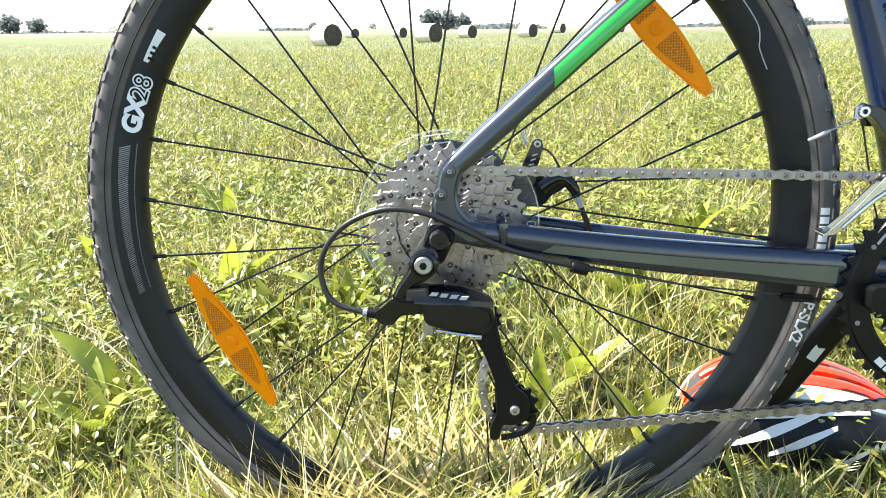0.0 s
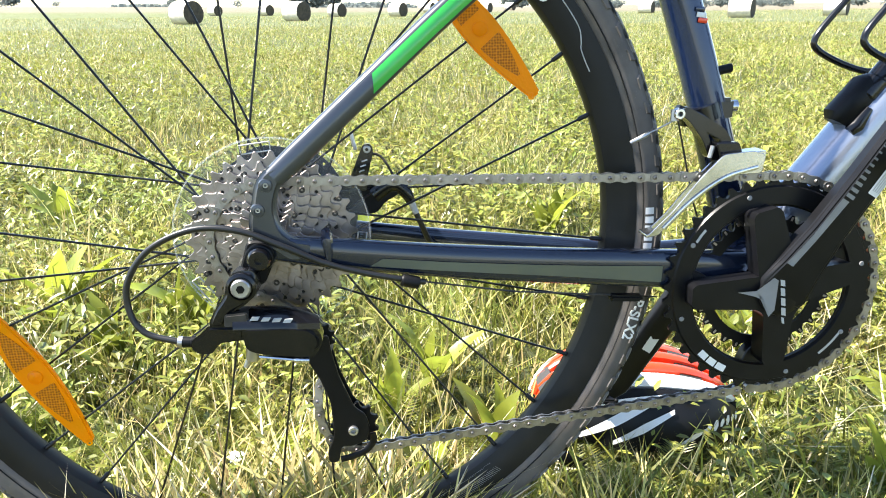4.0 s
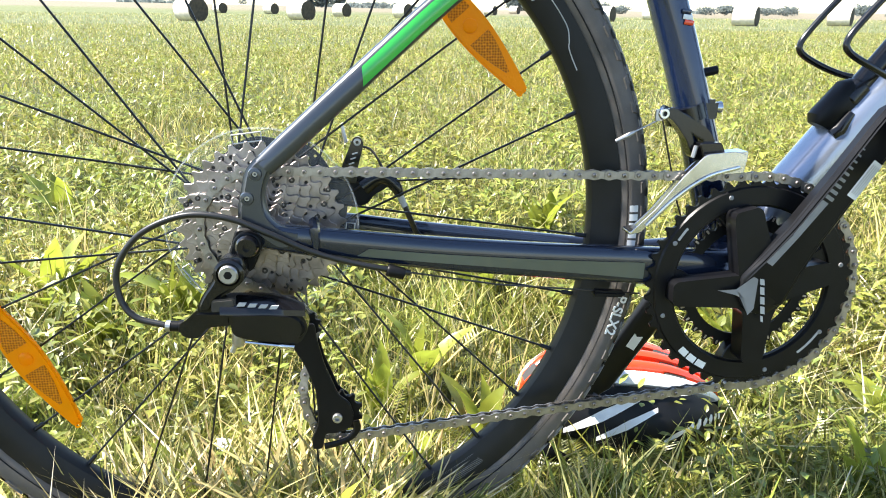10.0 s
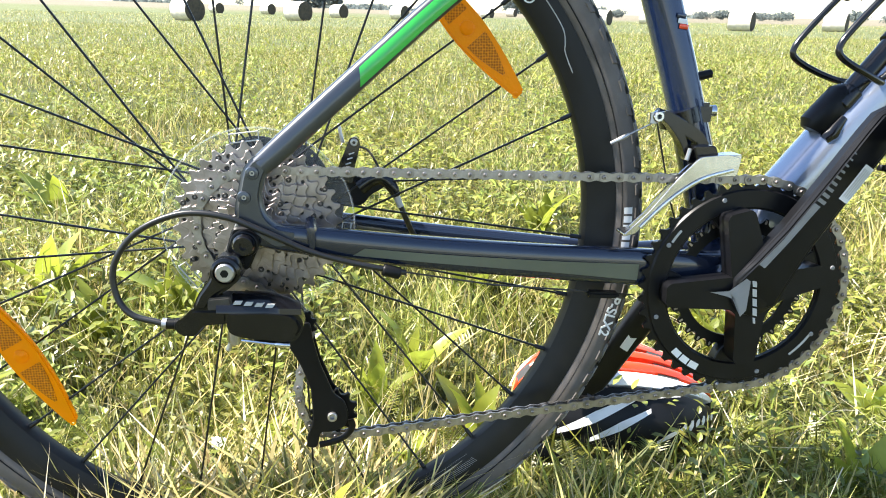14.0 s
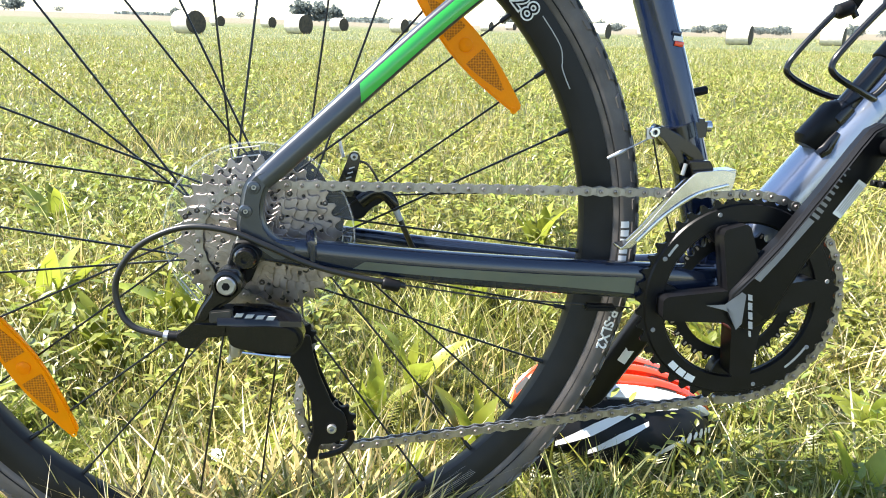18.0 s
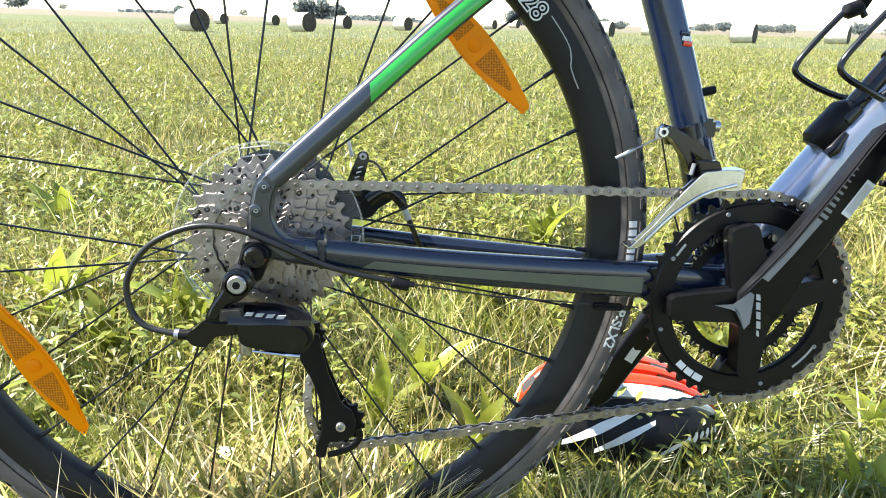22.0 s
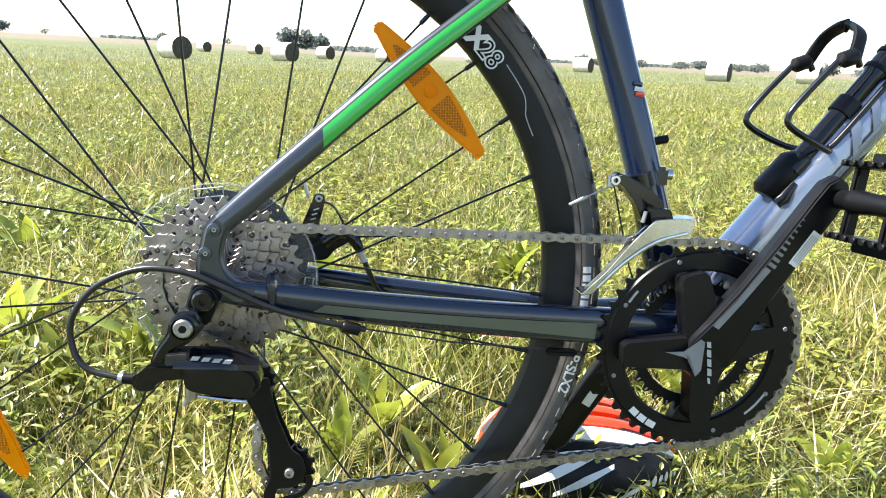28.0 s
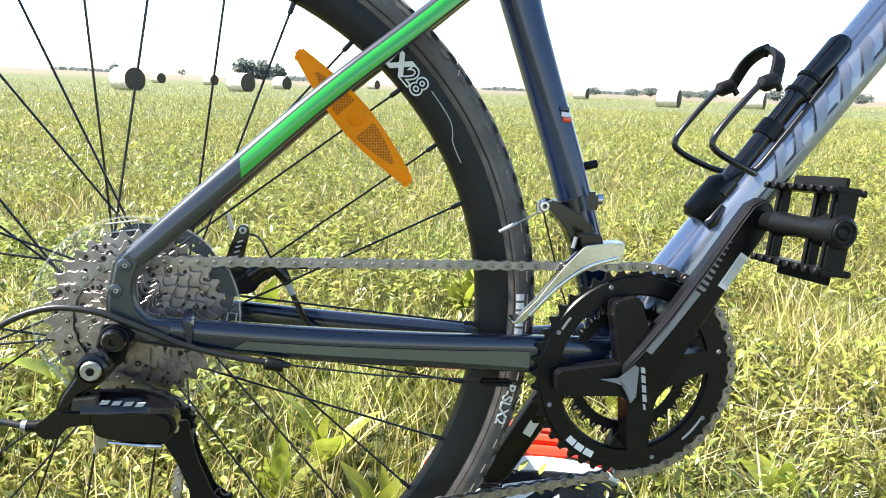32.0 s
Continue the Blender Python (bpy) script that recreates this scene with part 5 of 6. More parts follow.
# ---- the helmet in the grass ----
def helmet():
    """Vented road helmet lying behind the rear wheel, its side to the camera."""
    C = Vector((0.402, 0.150, 0.032))
    ax, ay, az = 0.132, 0.088, 0.086
    tilt = Matrix.Translation(C) @ Matrix.Rotation(radians(6), 4, "Y") @ Matrix.Rotation(radians(-8), 4, "X")
    def surf(th, ph, e=0.0):
        # th from tail (pi) to brow (0), ph from rim side to side
        x = (ax + e) * math.cos(th)
        r = math.sin(th)
        k = 1.0 + 0.08 * math.cos(th)
        return Vector((x, -(ay + e) * r ** 0.8 * math.cos(ph) * k, (az + e) * r ** 0.75 * math.sin(ph) * (1 + 0.10 * math.cos(th - 2.2))))
    shell = None
    def rib(ph0, ph1, t0, t1, material, name, thick=0.012, label="", taper=0.35, n=18):
        nonlocal shell
        bm = bmesh.new()
        outer, inner = [], []
        m = 4
        for i in range(n + 1):
            f = i / n
            th = radians(t0 + (t1 - t0) * f)
            nar = 1 - taper * abs(2 * f - 1) ** 2
            mid = (ph0 + ph1) / 2
            ro, ri = [], []
            for j in range(m + 1):
                g = j / m
                ph = radians(mid + (ph1 - ph0) * nar * (g - 0.5))
                bulge = 0.0025 * math.sin(math.pi * g)
                ro.append(bm.verts.new(surf(th, ph, bulge)))
                ri.append(bm.verts.new(surf(th, ph, -thick)))
            outer.append(ro), inner.append(ri)
        for i in range(n):
            for j in range(m):
                bm.faces.new((outer[i][j], outer[i][j + 1], outer[i + 1][j + 1], outer[i + 1][j]))
                bm.faces.new((inner[i][j], inner[i + 1][j], inner[i + 1][j + 1], inner[i][j + 1]))
            bm.faces.new((outer[i][0], outer[i + 1][0], inner[i + 1][0], inner[i][0]))
            bm.faces.new((outer[i][m], inner[i][m], inner[i + 1][m], outer[i + 1][m]))
        for k in (0, n):
            for j in range(m):
                bm.faces.new((outer[k][j], inner[k][j], inner[k][j + 1], outer[k][j + 1]))
        bmesh.ops.recalc_face_normals(bm, faces=bm.faces)
        if shell is None:
            shell = part("bicycle_helmet", bm, material, None, "", 50, tilt)
            tagged(shell, "red, white and black vented helmet lying in the grass", "helmet")
        else:
            ob = part(name, bm, material, None, label, 50)
            ob.parent = shell
    rib(-6, 40, 12, 160, HBLACK, "lower_shell")
    rib(42, 53, 12, 165, HWHITE, "white_rib", label="white shell rib")
    rib(56, 64, 14, 120, REDP, "red_rib", label="glossy red shell rib")
    rib(69, 78, 10, 168, REDP, "red_rib")
    rib(84, 97, 8, 170, REDP, "red_rib")
    rib(103, 112, 10, 168, REDP, "red_rib")
    rib(118, 128, 12, 165, HWHITE, "white_rib")
    rib(136, 150, 12, 165, HWHITE, "white_rib")
    rib(156, 176, 14, 168, HBLACK, "lower_shell")
    for t0 in (14, 62, 104, 148):
        rib(5, 175, t0, t0 + 13, FOAM, "cross_rib", 0.016, taper=0.0, n=4)
    rib(24, 66, 148, 172, REDP, "tail_panel", taper=0.2)
    rib(24, 60, 8, 30, HBLACK, "brow_panel", taper=0.2)
    # white strokes on the black side, the maker's mark as plain shapes
    def stroke(th0, ph0, th1, ph1, w, name, material=HWHITE):
        bm = bmesh.new()
        rows = []
        for i in range(9):
            f = i / 8
            th, ph = radians(th0 + (th1 - th0) * f), ph0 + (ph1 - ph0) * f
            ww = w * (1 - 0.5 * abs(2 * f - 1))
            rows.append([bm.verts.new(surf(th, radians(ph + s * ww), 0.0040)) for s in (-1, 1)])
        for a, b in zip(rows, rows[1:]):
            bm.faces.new((a[0], a[1], b[1], b[0]))
        bmesh.ops.recalc_face_normals(bm, faces=bm.faces)
        ob = part(name, bm, material, None, "", 50)
        ob.parent = shell
    stroke(150, 20, 66, 38, 2.8, "white_stroke")
    stroke(132, 2, 92, 32, 4.2, "white_stroke")
    stroke(114, 0, 84, 24, 3.2, "white_stroke")
    stroke(80, 2, 66, 12, 2.0, "white_stroke")
    for k in range(6):
        t = 66 - 5.0 * k
        stroke(t, 11 + 2.2 * k, t - 3.4, 15 + 2.2 * k, 3.0 + 1.2 * (k % 2), "brand_bar")
    # retention cradle at the tail and straps
    st = [tilt.inverted() @ Vector(p) for p in ((0.288, 0.110, 0.085), (0.276, 0.080, 0.070), (0.282, 0.060, 0.050), (0.310, 0.055, 0.030))]
    ob = part("strap", tube(spline(st, 5), (0.0010, 0.0075), 8), HBLACK)
    ob.parent = shell
    return shell


helmet()
# ---- the field ----
def rise(x, y):
    """Height of the ground: near flat, sinking a little ahead, higher to the left far off."""
    d = math.hypot(x, y)
    near = 0.012 * noise.noise((x * 1.7, y * 1.7, 0)) + 0.02 * noise.noise((x * 0.5, y * 0.5, 3))
    f = min(1.0, max(0.0, (d - 6) / 30))
    roll = 0.18 * noise.noise((x * 0.02, y * 0.02, 7)) * f
    far = min(1.0, max(0.0, (d - 45) / 260))
    return 0.010 + near * (1 - f) - 0.28 * f + roll + 0.5 * far - 2.1 * far * max(-1, min(1, x / 150))


def grass_ground():
    m = mat("meadow_ground", (0.13, 0.19, 0.03), 0.95)
    n, l = m.node_tree.nodes, m.node_tree.links
    co = n.new("ShaderNodeTexCoord")
    def nz(scale, detail=8, rough=0.6):
        t = n.new("ShaderNodeTexNoise")
        t.inputs["Scale"].default_value, t.inputs["Detail"].default_value, t.inputs["Roughness"].default_value = scale, detail, rough
        l.new(co.outputs["Object"], t.inputs["Vector"])
        return t.outputs["Fac"]
    r = n.new("ShaderNodeValToRGB")
    r.color_ramp.elements[0].position, r.color_ramp.elements[1].position = 0.30, 0.72
    r.color_ramp.elements[0].color, r.color_ramp.elements[1].color = (0.056, 0.066, 0.018, 1), (0.165, 0.172, 0.080, 1)
    e = r.color_ramp.elements.new(0.5)
    e.color = (0.110, 0.128, 0.045, 1)
    mx = n.new("ShaderNodeMath")
    mx.operation = "MULTIPLY_ADD"
    mx.inputs[1].default_value, mx.inputs[2].default_value = 0.45, 0.0
    l.new(nz(9.0), mx.inputs[0])
    ad = n.new("ShaderNodeMath")
    ad.operation = "MULTIPLY_ADD"
    ad.inputs[1].default_value = 0.55
    l.new(nz(0.35), ad.inputs[0]), l.new(mx.outputs[0], ad.inputs[2])
    l.new(ad.outputs[0], r.inputs[0])
    b = n["Principled BSDF"]
    ge = n.new("ShaderNodeSeparateXYZ")
    l.new(co.outputs["Object"], ge.inputs[0])
    sm = n.new("ShaderNodeMath")
    sm.operation = "MULTIPLY_ADD"
    sm.inputs[1].default_value = 0.55
    l.new(ge.outputs["X"], sm.inputs[0]), l.new(ge.outputs["Y"], sm.inputs[2])
    mr = n.new("ShaderNodeMapRange")
    mr.inputs["From Min"].default_value, mr.inputs["From Max"].default_value = 92, 125
    l.new(sm.outputs[0], mr.inputs["Value"])
    tan = n.new("ShaderNodeMixRGB")
    tan.inputs["Color2"].default_value = (0.160, 0.136, 0.090, 1)
    l.new(mr.outputs[0], tan.inputs["Fac"]), l.new(r.outputs[0], tan.inputs["Color1"])
    l.new(tan.outputs[0], b.inputs["Base Color"])
    bp = n.new("ShaderNodeBump")
    bp.inputs["Strength"].default_value, bp.inputs["Distance"].default_value = 1.0, 0.12
    l.new(nz(6.0, 10, 0.75), bp.inputs["Height"])
    l.new(bp.outputs[0], b.inputs["Normal"])
    verts, faces = [], []
    rad = [0.0] + [0.18 * 1.115 ** k for k in range(84)]
    rad = [r for r in rad if r < 1900]
    seg = 96
    verts.append((0, 0, rise(0, 0)))
    for q in rad[1:]:
        for k in range(seg):
            a = 2 * math.pi * k / seg
            x, y = q * math.cos(a), q * math.sin(a)
            verts.append((x, y, rise(x, y)))
    for k in range(seg):
        faces.append((0, 1 + k, 1 + (k + 1) % seg))
    for i in range(len(rad) - 2):
        for k in range(seg):
            a, b2 = 1 + i * seg + k, 1 + i * seg + (k + 1) % seg
            faces.append((a, a + seg, b2 + seg, b2))
    me = bpy.data.meshes.new("ground")
    me.from_pydata(verts, [], faces)
    me.update()
    me.materials.append(m)
    me.shade_smooth()
    tagged(new("ground", me), "green meadow ground reaching the horizon", "ground", kind="structure")


grass_ground()

LEAF = [mat("grass_green", (0.200, 0.214, 0.041), 0.36, spec=0.5, vary=0.5, scale=7, hue=0.018, island=0.45, trans=0.38),
        mat("grass_yellow_green", (0.570, 0.490, 0.200), 0.38, spec=0.5, vary=0.35, scale=7, hue=0.02, island=0.5, trans=0.40),
        mat("grass_straw", (0.66, 0.59, 0.42), 0.7, spec=0.2, vary=0.2, scale=9, island=0.35, trans=0.25),
        mat("forb_leaf", (0.216, 0.230, 0.043), 0.36, spec=0.5, vary=0.45, scale=9, hue=0.02, island=0.45, bump=0.3, bump_scale=200, trans=0.35),
        mat("dock_leaf", (0.270, 0.315, 0.040), 0.38, vary=0.35, scale=22, hue=0.02, objrand=0.45, bump=0.35, bump_scale=120, trans=0.42)]


def blades(name, rng, count, place, height, width, lean, material, label, segs=3):
    """Many grass blades in one mesh, each a bent tapering strip."""
    V = np.zeros((count, segs * 2 + 1, 3))
    for i in range(count):
        x, y = place(rng)
        z = rise(x, y)
        h = height(rng, x, y)
        w = width(rng, y) * 0.5
        a = rng.uniform(0, 2 * math.pi)
        ln = lean(rng) * h
        dx, dy = math.cos(a), math.sin(a)
        f = rng.uniform(0, math.pi)
        sx, sy = math.cos(f) * w, math.sin(f) * w
        for k in range(segs):
            t = k / segs
            b = t ** 1.8
            px, py, pz = x + dx * ln * b, y + dy * ln * b, z - 0.01 + h * (t - 0.25 * b * min(1.2, ln / h))
            q = 1 - 0.55 * t
            V[i, 2 * k] = (px - sx * q, py - sy * q, pz)
            V[i, 2 * k + 1] = (px + sx * q, py + sy * q, pz)
        V[i, segs * 2] = (x + dx * ln, y + dy * ln, z + h * (1 - 0.25 * min(1.2, ln / h)))
    n = segs * 2 + 1
    F = []
    for i in range(count):
        o = i * n
        for k in range(segs - 1):
            F.append((o + 2 * k, o + 2 * k + 1, o + 2 * k + 3, o + 2 * k + 2))
        F.append((o + 2 * segs - 2, o + 2 * segs - 1, o + 2 * segs))
    me = bpy.data.meshes.new(name)
    me.from_pydata(V.reshape(-1, 3).tolist(), [], F)
    me.update()
    me.shade_smooth()
    me.materials.append(material)
    return tagged(new(name, me), label, "grass", kind="stuff")


def in_wedge(y0, y1, power=1.0):
    """A place in the part of the field that lies ahead, between two distances."""
    def place(rng):
        while True:
            y = y0 + (y1 - y0) * rng.random() ** power
            half = 0.86 * (y + 0.75) + 0.25
            x = 0.10 * (y + 0.6) + rng.uniform(-half, half)
            if helmet_free(x, y):
                return x, y
    return place


def helmet_free(x, y):
    return ((x - 0.402) / 0.130) ** 2 + ((y - 0.150) / 0.085) ** 2 > 1 and not (abs(y) < 0.016 and abs(x) < 0.12)


def lawn():
    rng = random.Random(5)
    def h_near(r, x, y):
        t = 0.070 + 0.07 * noise.noise((x * 3, y * 3, 1)) + r.uniform(-0.040, 0.045) + (0.07 if r.random() < 0.05 else 0)
        return max(0.03, t * (0.80 if y < 0.05 else 1.0))
    def w_near(r, y):
        return r.uniform(0.0016, 0.0052)
    ln = lambda r: r.uniform(0.12, 1.0)
    zones = ((-0.15, -0.015, 1.0, 4200, 1.0), (-0.22, 0.25, 1.0, 6500, 1.0), (0.25, 1.2, 1.0, 20000, 1.0), (1.2, 3.2, 0.9, 36000, 1.15), (3.2, 9.0, 0.8, 56000, 1.6), (9.0, 28.0, 0.8, 52000, 2.7), (28.0, 80.0, 0.8, 38000, 5.5))
    for i, (y0, y1, pw, cnt, sc) in enumerate(zones):
        for mi, share_of, nm, lb in ((0, 0.51, "grass", "tufts of bright green meadow grass"), (1, 0.36, "grass", "sunlit yellow-green meadow grass"), (2, 0.13, "dry_grass", "dry straw-coloured grass stems")):
            blades(nm, rng, int(cnt * share_of), in_wedge(y0, y1, pw),
                   (lambda r, x, y, s=sc: h_near(r, x, y) * (1 + 0.10 * (s - 1)) * (0.85 if mi == 2 else 1)),
                   (lambda r, y, s=sc: w_near(r, y) * s * (0.55 if mi == 2 else 1)), ln, LEAF[mi], lb, 3 if i < 3 else 2)

    # the meadow goes on round the bicycle, behind and beside the way
    def around(r):
        while True:
            d, a = 6.5 * math.sqrt(r.random()), r.uniform(0, 2 * math.pi)
            x, y = d * math.cos(a), d * math.sin(a)
            if y < -0.24 or abs(x - 0.10 * (y + 0.6)) > 0.86 * (y + 0.75) + 0.25:
                return x, y
    for mi, cnt, nm, lb in ((0, 15000, "grass", "tufts of bright green meadow grass"), (1, 11000, "grass", "sunlit yellow-green meadow grass"), (2, 3500, "dry_grass", "dry straw-coloured grass stems")):
        blades(nm, rng, cnt, around, h_near, lambda r, y: w_near(r, y) * 2.6, ln, LEAF[mi], lb, 2)


lawn()


def by_the_wheel():
    """Longer blades and stalks that stand in front of the tyre and the drive side."""
    rng = random.Random(77)
    def hill(x):
        return math.exp(-((x + 0.035) / 0.19) ** 6)
    def stand(r):
        x = r.uniform(-0.21, 0.15) if r.random() < 0.75 else r.uniform(-0.45, 0.34)
        return x, r.uniform(-0.110, -0.026)
    for mi, cnt, nm, lb in ((0, 900, "grass", "green grass blades in front of the rear tyre"), (1, 1900, "grass", "yellow-green blades in front of the rear tyre"), (2, 120, "dry_grass", "dry stalks in front of the rear tyre")):
        blades(nm, rng, cnt, stand, lambda r, x, y: r.uniform(0.030, 0.085) + hill(x) * r.uniform(0.02, 0.085), lambda r, y: r.uniform(0.0025, 0.0080), lambda r: r.uniform(0.4, 1.4), LEAF[mi], lb, 4)
    # a few single upright stalks before the tyre
    blades("dry_grass", rng, 16, lambda r: (r.uniform(-0.30, -0.12), r.uniform(-0.09, -0.04)), lambda r, x, y: r.uniform(0.10, 0.19), lambda r, y: r.uniform(0.0018, 0.0030), lambda r: r.uniform(0.05, 0.25), LEAF[2], "pale upright grass stalks before the rear tyre", 4)
    # pale dead stalks lying about the left of the wheel
    blades("dry_grass", rng, 160, lambda r: (r.gauss(-0.52, 0.10), r.gauss(0.34, 0.12)), lambda r, x, y: r.uniform(0.06, 0.18), lambda r, y: r.uniform(0.0012, 0.0030), lambda r: r.uniform(0.4, 1.6), LEAF[2], "pale dead stalks in the meadow", 4)
    blades("dry_grass", rng, 110, lambda r: (r.gauss(0.75, 0.16), r.gauss(0.25, 0.14)), lambda r, x, y: r.uniform(0.06, 0.18), lambda r, y: r.uniform(0.0015, 0.0045), lambda r: r.uniform(0.4, 1.6), LEAF[2], "pale dead stalks in the meadow", 4)


by_the_wheel()


def leaf_mesh(bm, base, along, up, length, width, curl=0.3, fold=0.25, n=5):
    """A broad pointed leaf with a folded midrib."""
    along, up = Vector(along).normalized(), Vector(up).normalized()
    side = along.cross(up).normalized()
    up = side.cross(along)
    rows = []
    for k in range(n + 1):
        t = k / n
        w = width * 0.5 * (math.sin(math.pi * min(1, t * 0.94 + 0.06)) ** 0.8) * (1.15 - 0.4 * t)
        c = Vector(base) + along * (length * t) + up * (length * (0.35 * t - curl * t * t))
        rows.append([bm.verts.new(c - side * w + up * (w * fold)), bm.verts.new(c), bm.verts.new(c + side * w + up * (w * fold))])
    for a, b in zip(rows, rows[1:]):
        bm.faces.new((a[0], a[1], b[1], b[0]))
        bm.faces.new((a[1], a[2], b[2], b[1]))


def forbs():
    rng = random.Random(11)
    data_v, data_f = [], []
    def add(x, y, s):
        z = rise(x, y)
        top = z + rng.uniform(0.01, 0.095) * (0.7 if y < 0 else 1.15)
        a = rng.uniform(0, 2 * math.pi)
        el = rng.uniform(-0.2, 0.9)
        d = Vector((math.cos(a) * math.cos(el), math.sin(a) * math.cos(el), math.sin(el)))
        L, W = s * rng.uniform(0.6, 1.5), s * rng.uniform(0.25, 0.62)
        side = d.cross(Vector((0, 0, 1))).normalized() * W * 0.5
        up = side.cross(d).normalized()
        o = len(data_v)
        p = Vector((x, y, top))
        for q in (p, p + d * L * 0.35 - side + up * W * 0.1, p + d * L * 0.40 - up * W * 0.06, p + d * L * 0.35 + side + up * W * 0.1, p + d * L * 0.72 - side * 0.75 - up * L * 0.02, p + d * L * 0.72 - up * L * 0.08, p + d * L * 0.72 + side * 0.75 - up * L * 0.02, p + d * L - up * L * 0.16):
            data_v.append(tuple(q))
        data_f.extend([(o, o + 2, o + 1), (o, o + 3, o + 2), (o + 1, o + 2, o + 5, o + 4), (o + 2, o + 3, o + 6, o + 5), (o + 4, o + 5, o + 7), (o + 5, o + 6, o + 7)])
    for y0, y1, cnt, s in ((-0.2, 0.3, 4200, 0.014), (0.3, 1.3, 13000, 0.022), (1.3, 3.5, 24000, 0.029), (3.5, 9.0, 28000, 0.038), (9.0, 22.0, 22000, 0.05)):
        pl = in_wedge(y0, y1)
        for _ in range(cnt // 4):
            x, y = pl(rng)
            if noise.noise((x * 2.2, y * 2.2, 9)) < -0.22:
                continue
            for _ in range(5):
                add(x + rng.gauss(0, 0.02 + 0.006 * y), y + rng.gauss(0, 0.02 + 0.006 * y), s)
    for _ in range(420):
        x, y = rng.uniform(-0.42, 0.20), rng.uniform(-0.12, -0.035)
        for _ in range(3):
            add(x + rng.gauss(0, 0.015), y + rng.gauss(0, 0.008), 0.017)
    me = bpy.data.meshes.new("clover_leaves")
    me.from_pydata(data_v, [], data_f)
    me.update()
    me.materials.append(LEAF[3])
    tagged(new("meadow_herbs", me), "low green clover and herb leaves", "herbs", kind="stuff")
    # feathery yarrow leaves low in the grass
    V, F = [], []
    def frond(x, y, a, L):
        z = rise(x, y)
        d = Vector((math.cos(a), math.sin(a), rng.uniform(0.5, 1.6))).normalized()
        s = d.cross(Vector((0, 0, 1))).normalized()
        u = s.cross(d)
        base = Vector((x, y, z))
        for k in range(16):
            t = k / 16
            c = base + d * (L * t) - Vector((0, 0, L * 0.45 * t * t))
            w = L * 0.17 * math.sin(math.pi * (0.15 + 0.85 * t)) + 0.001
            for sg in (-1, 1):
                o = len(V)
                V.extend([tuple(c), tuple(c + d * 0.0022), tuple(c + s * (sg * w) + d * (w * 0.5) + u * w * 0.3)])
                F.append((o, o + 1, o + 2))
        o = len(V)
        e = base + d * L - Vector((0, 0, L * 0.45))
        V.extend([tuple(base - s * 0.0008), tuple(base + s * 0.0008), tuple(base + d * (L * 0.5) - Vector((0, 0, L * 0.11)) + s * 0.0006), tuple(base + d * (L * 0.5) - Vector((0, 0, L * 0.11)) - s * 0.0006), tuple(e)])
        F.extend([(o, o + 1, o + 2, o + 3), (o + 3, o + 2, o + 4)])
    pl = in_wedge(-0.2, 1.2)
    for _ in range(1700):
        x, y = pl(rng)
        a0 = rng.uniform(0, 6.28)
        for k in range(3):
            frond(x + rng.gauss(0, 0.01), y + rng.gauss(0, 0.01), a0 + 2.1 * k, rng.uniform(0.05, 0.11))
    me = bpy.data.meshes.new("yarrow_leaves")
    me.from_pydata(V, [], F)
    me.update()
    me.materials.append(LEAF[0])
    tagged(new("feathery_herbs", me), "feathery green yarrow leaves among the grass", "herbs", kind="stuff")


forbs()


def dock(x, y, leaves, size, seed, spread=1.0):
    """A broad-leaved plant: a rosette of separate leaves."""
    rng = random.Random(seed)
    z = rise(x, y)
    plant = tagged(new("dock_plant"), "broad-leaved dock plant with yellow-green leaves", "plant", "dock plants in the meadow")
    plant.location = (x, y, z)
    for k in range(leaves):
        a = 2 * math.pi * (k + rng.uniform(-0.3, 0.3)) / leaves
        el = rng.uniform(0.65, 1.35) / spread
        d = Vector((math.cos(a) * math.cos(el), math.sin(a) * math.cos(el), math.sin(el)))
        bm = bmesh.new()
        L = size * rng.uniform(0.45, 0.95)
        st = d * (L * 0.22)
        leaf_mesh(bm, st, d, (-d.x * 0.3 + rng.uniform(-0.4, 0.4), -d.y * 0.3 + rng.uniform(-0.4, 0.4), 1), L, L * rng.uniform(0.26, 0.40), rng.uniform(0.25, 0.6))
        sweep(bm, [Vector((0, 0, -0.005)), st * 0.5, st * 1.1], 0.0014, 5)
        part("leaf", bm, LEAF[4], plant, sharp=80)


rng = random.Random(21)
for x, y, n, s in ((-0.47, 0.16, 6, 0.12), (-0.44, 0.22, 6, 0.15), (-0.30, 0.42, 6, 0.16), (-0.20, 0.50, 8, 0.17), (-0.12, 0.62, 7, 0.16), (-0.42, 0.55, 8, 0.17), (0.10, 0.20, 5, 0.11), (0.16, 0.28, 5, 0.12), (-0.02, 0.12, 5, 0.10),
                   (0.30, 0.55, 7, 0.16), (-0.10, 0.05, 5, 0.09), (0.62, 0.30, 6, 0.12), (0.78, 0.45, 7, 0.14), (0.05, 0.70, 7, 0.16), (-0.75, 0.75, 7, 0.17), (0.50, 0.90, 7, 0.16), (0.90, 0.80, 7, 0.15), (-0.60, 1.1, 8, 0.18), (-0.15, 1.2, 8, 0.18), (0.75, 0.10, 5, 0.11), (-0.14, -0.050, 5, 0.09), (0.03, -0.055, 6, 0.10), (0.14, 0.06, 6, 0.11), (-0.22, -0.04, 5, 0.09), (0.22, 0.10, 6, 0.10), (0.62, -0.03, 6, 0.10)):
    dock(x, y, n, s * 0.98, rng.randrange(9999))


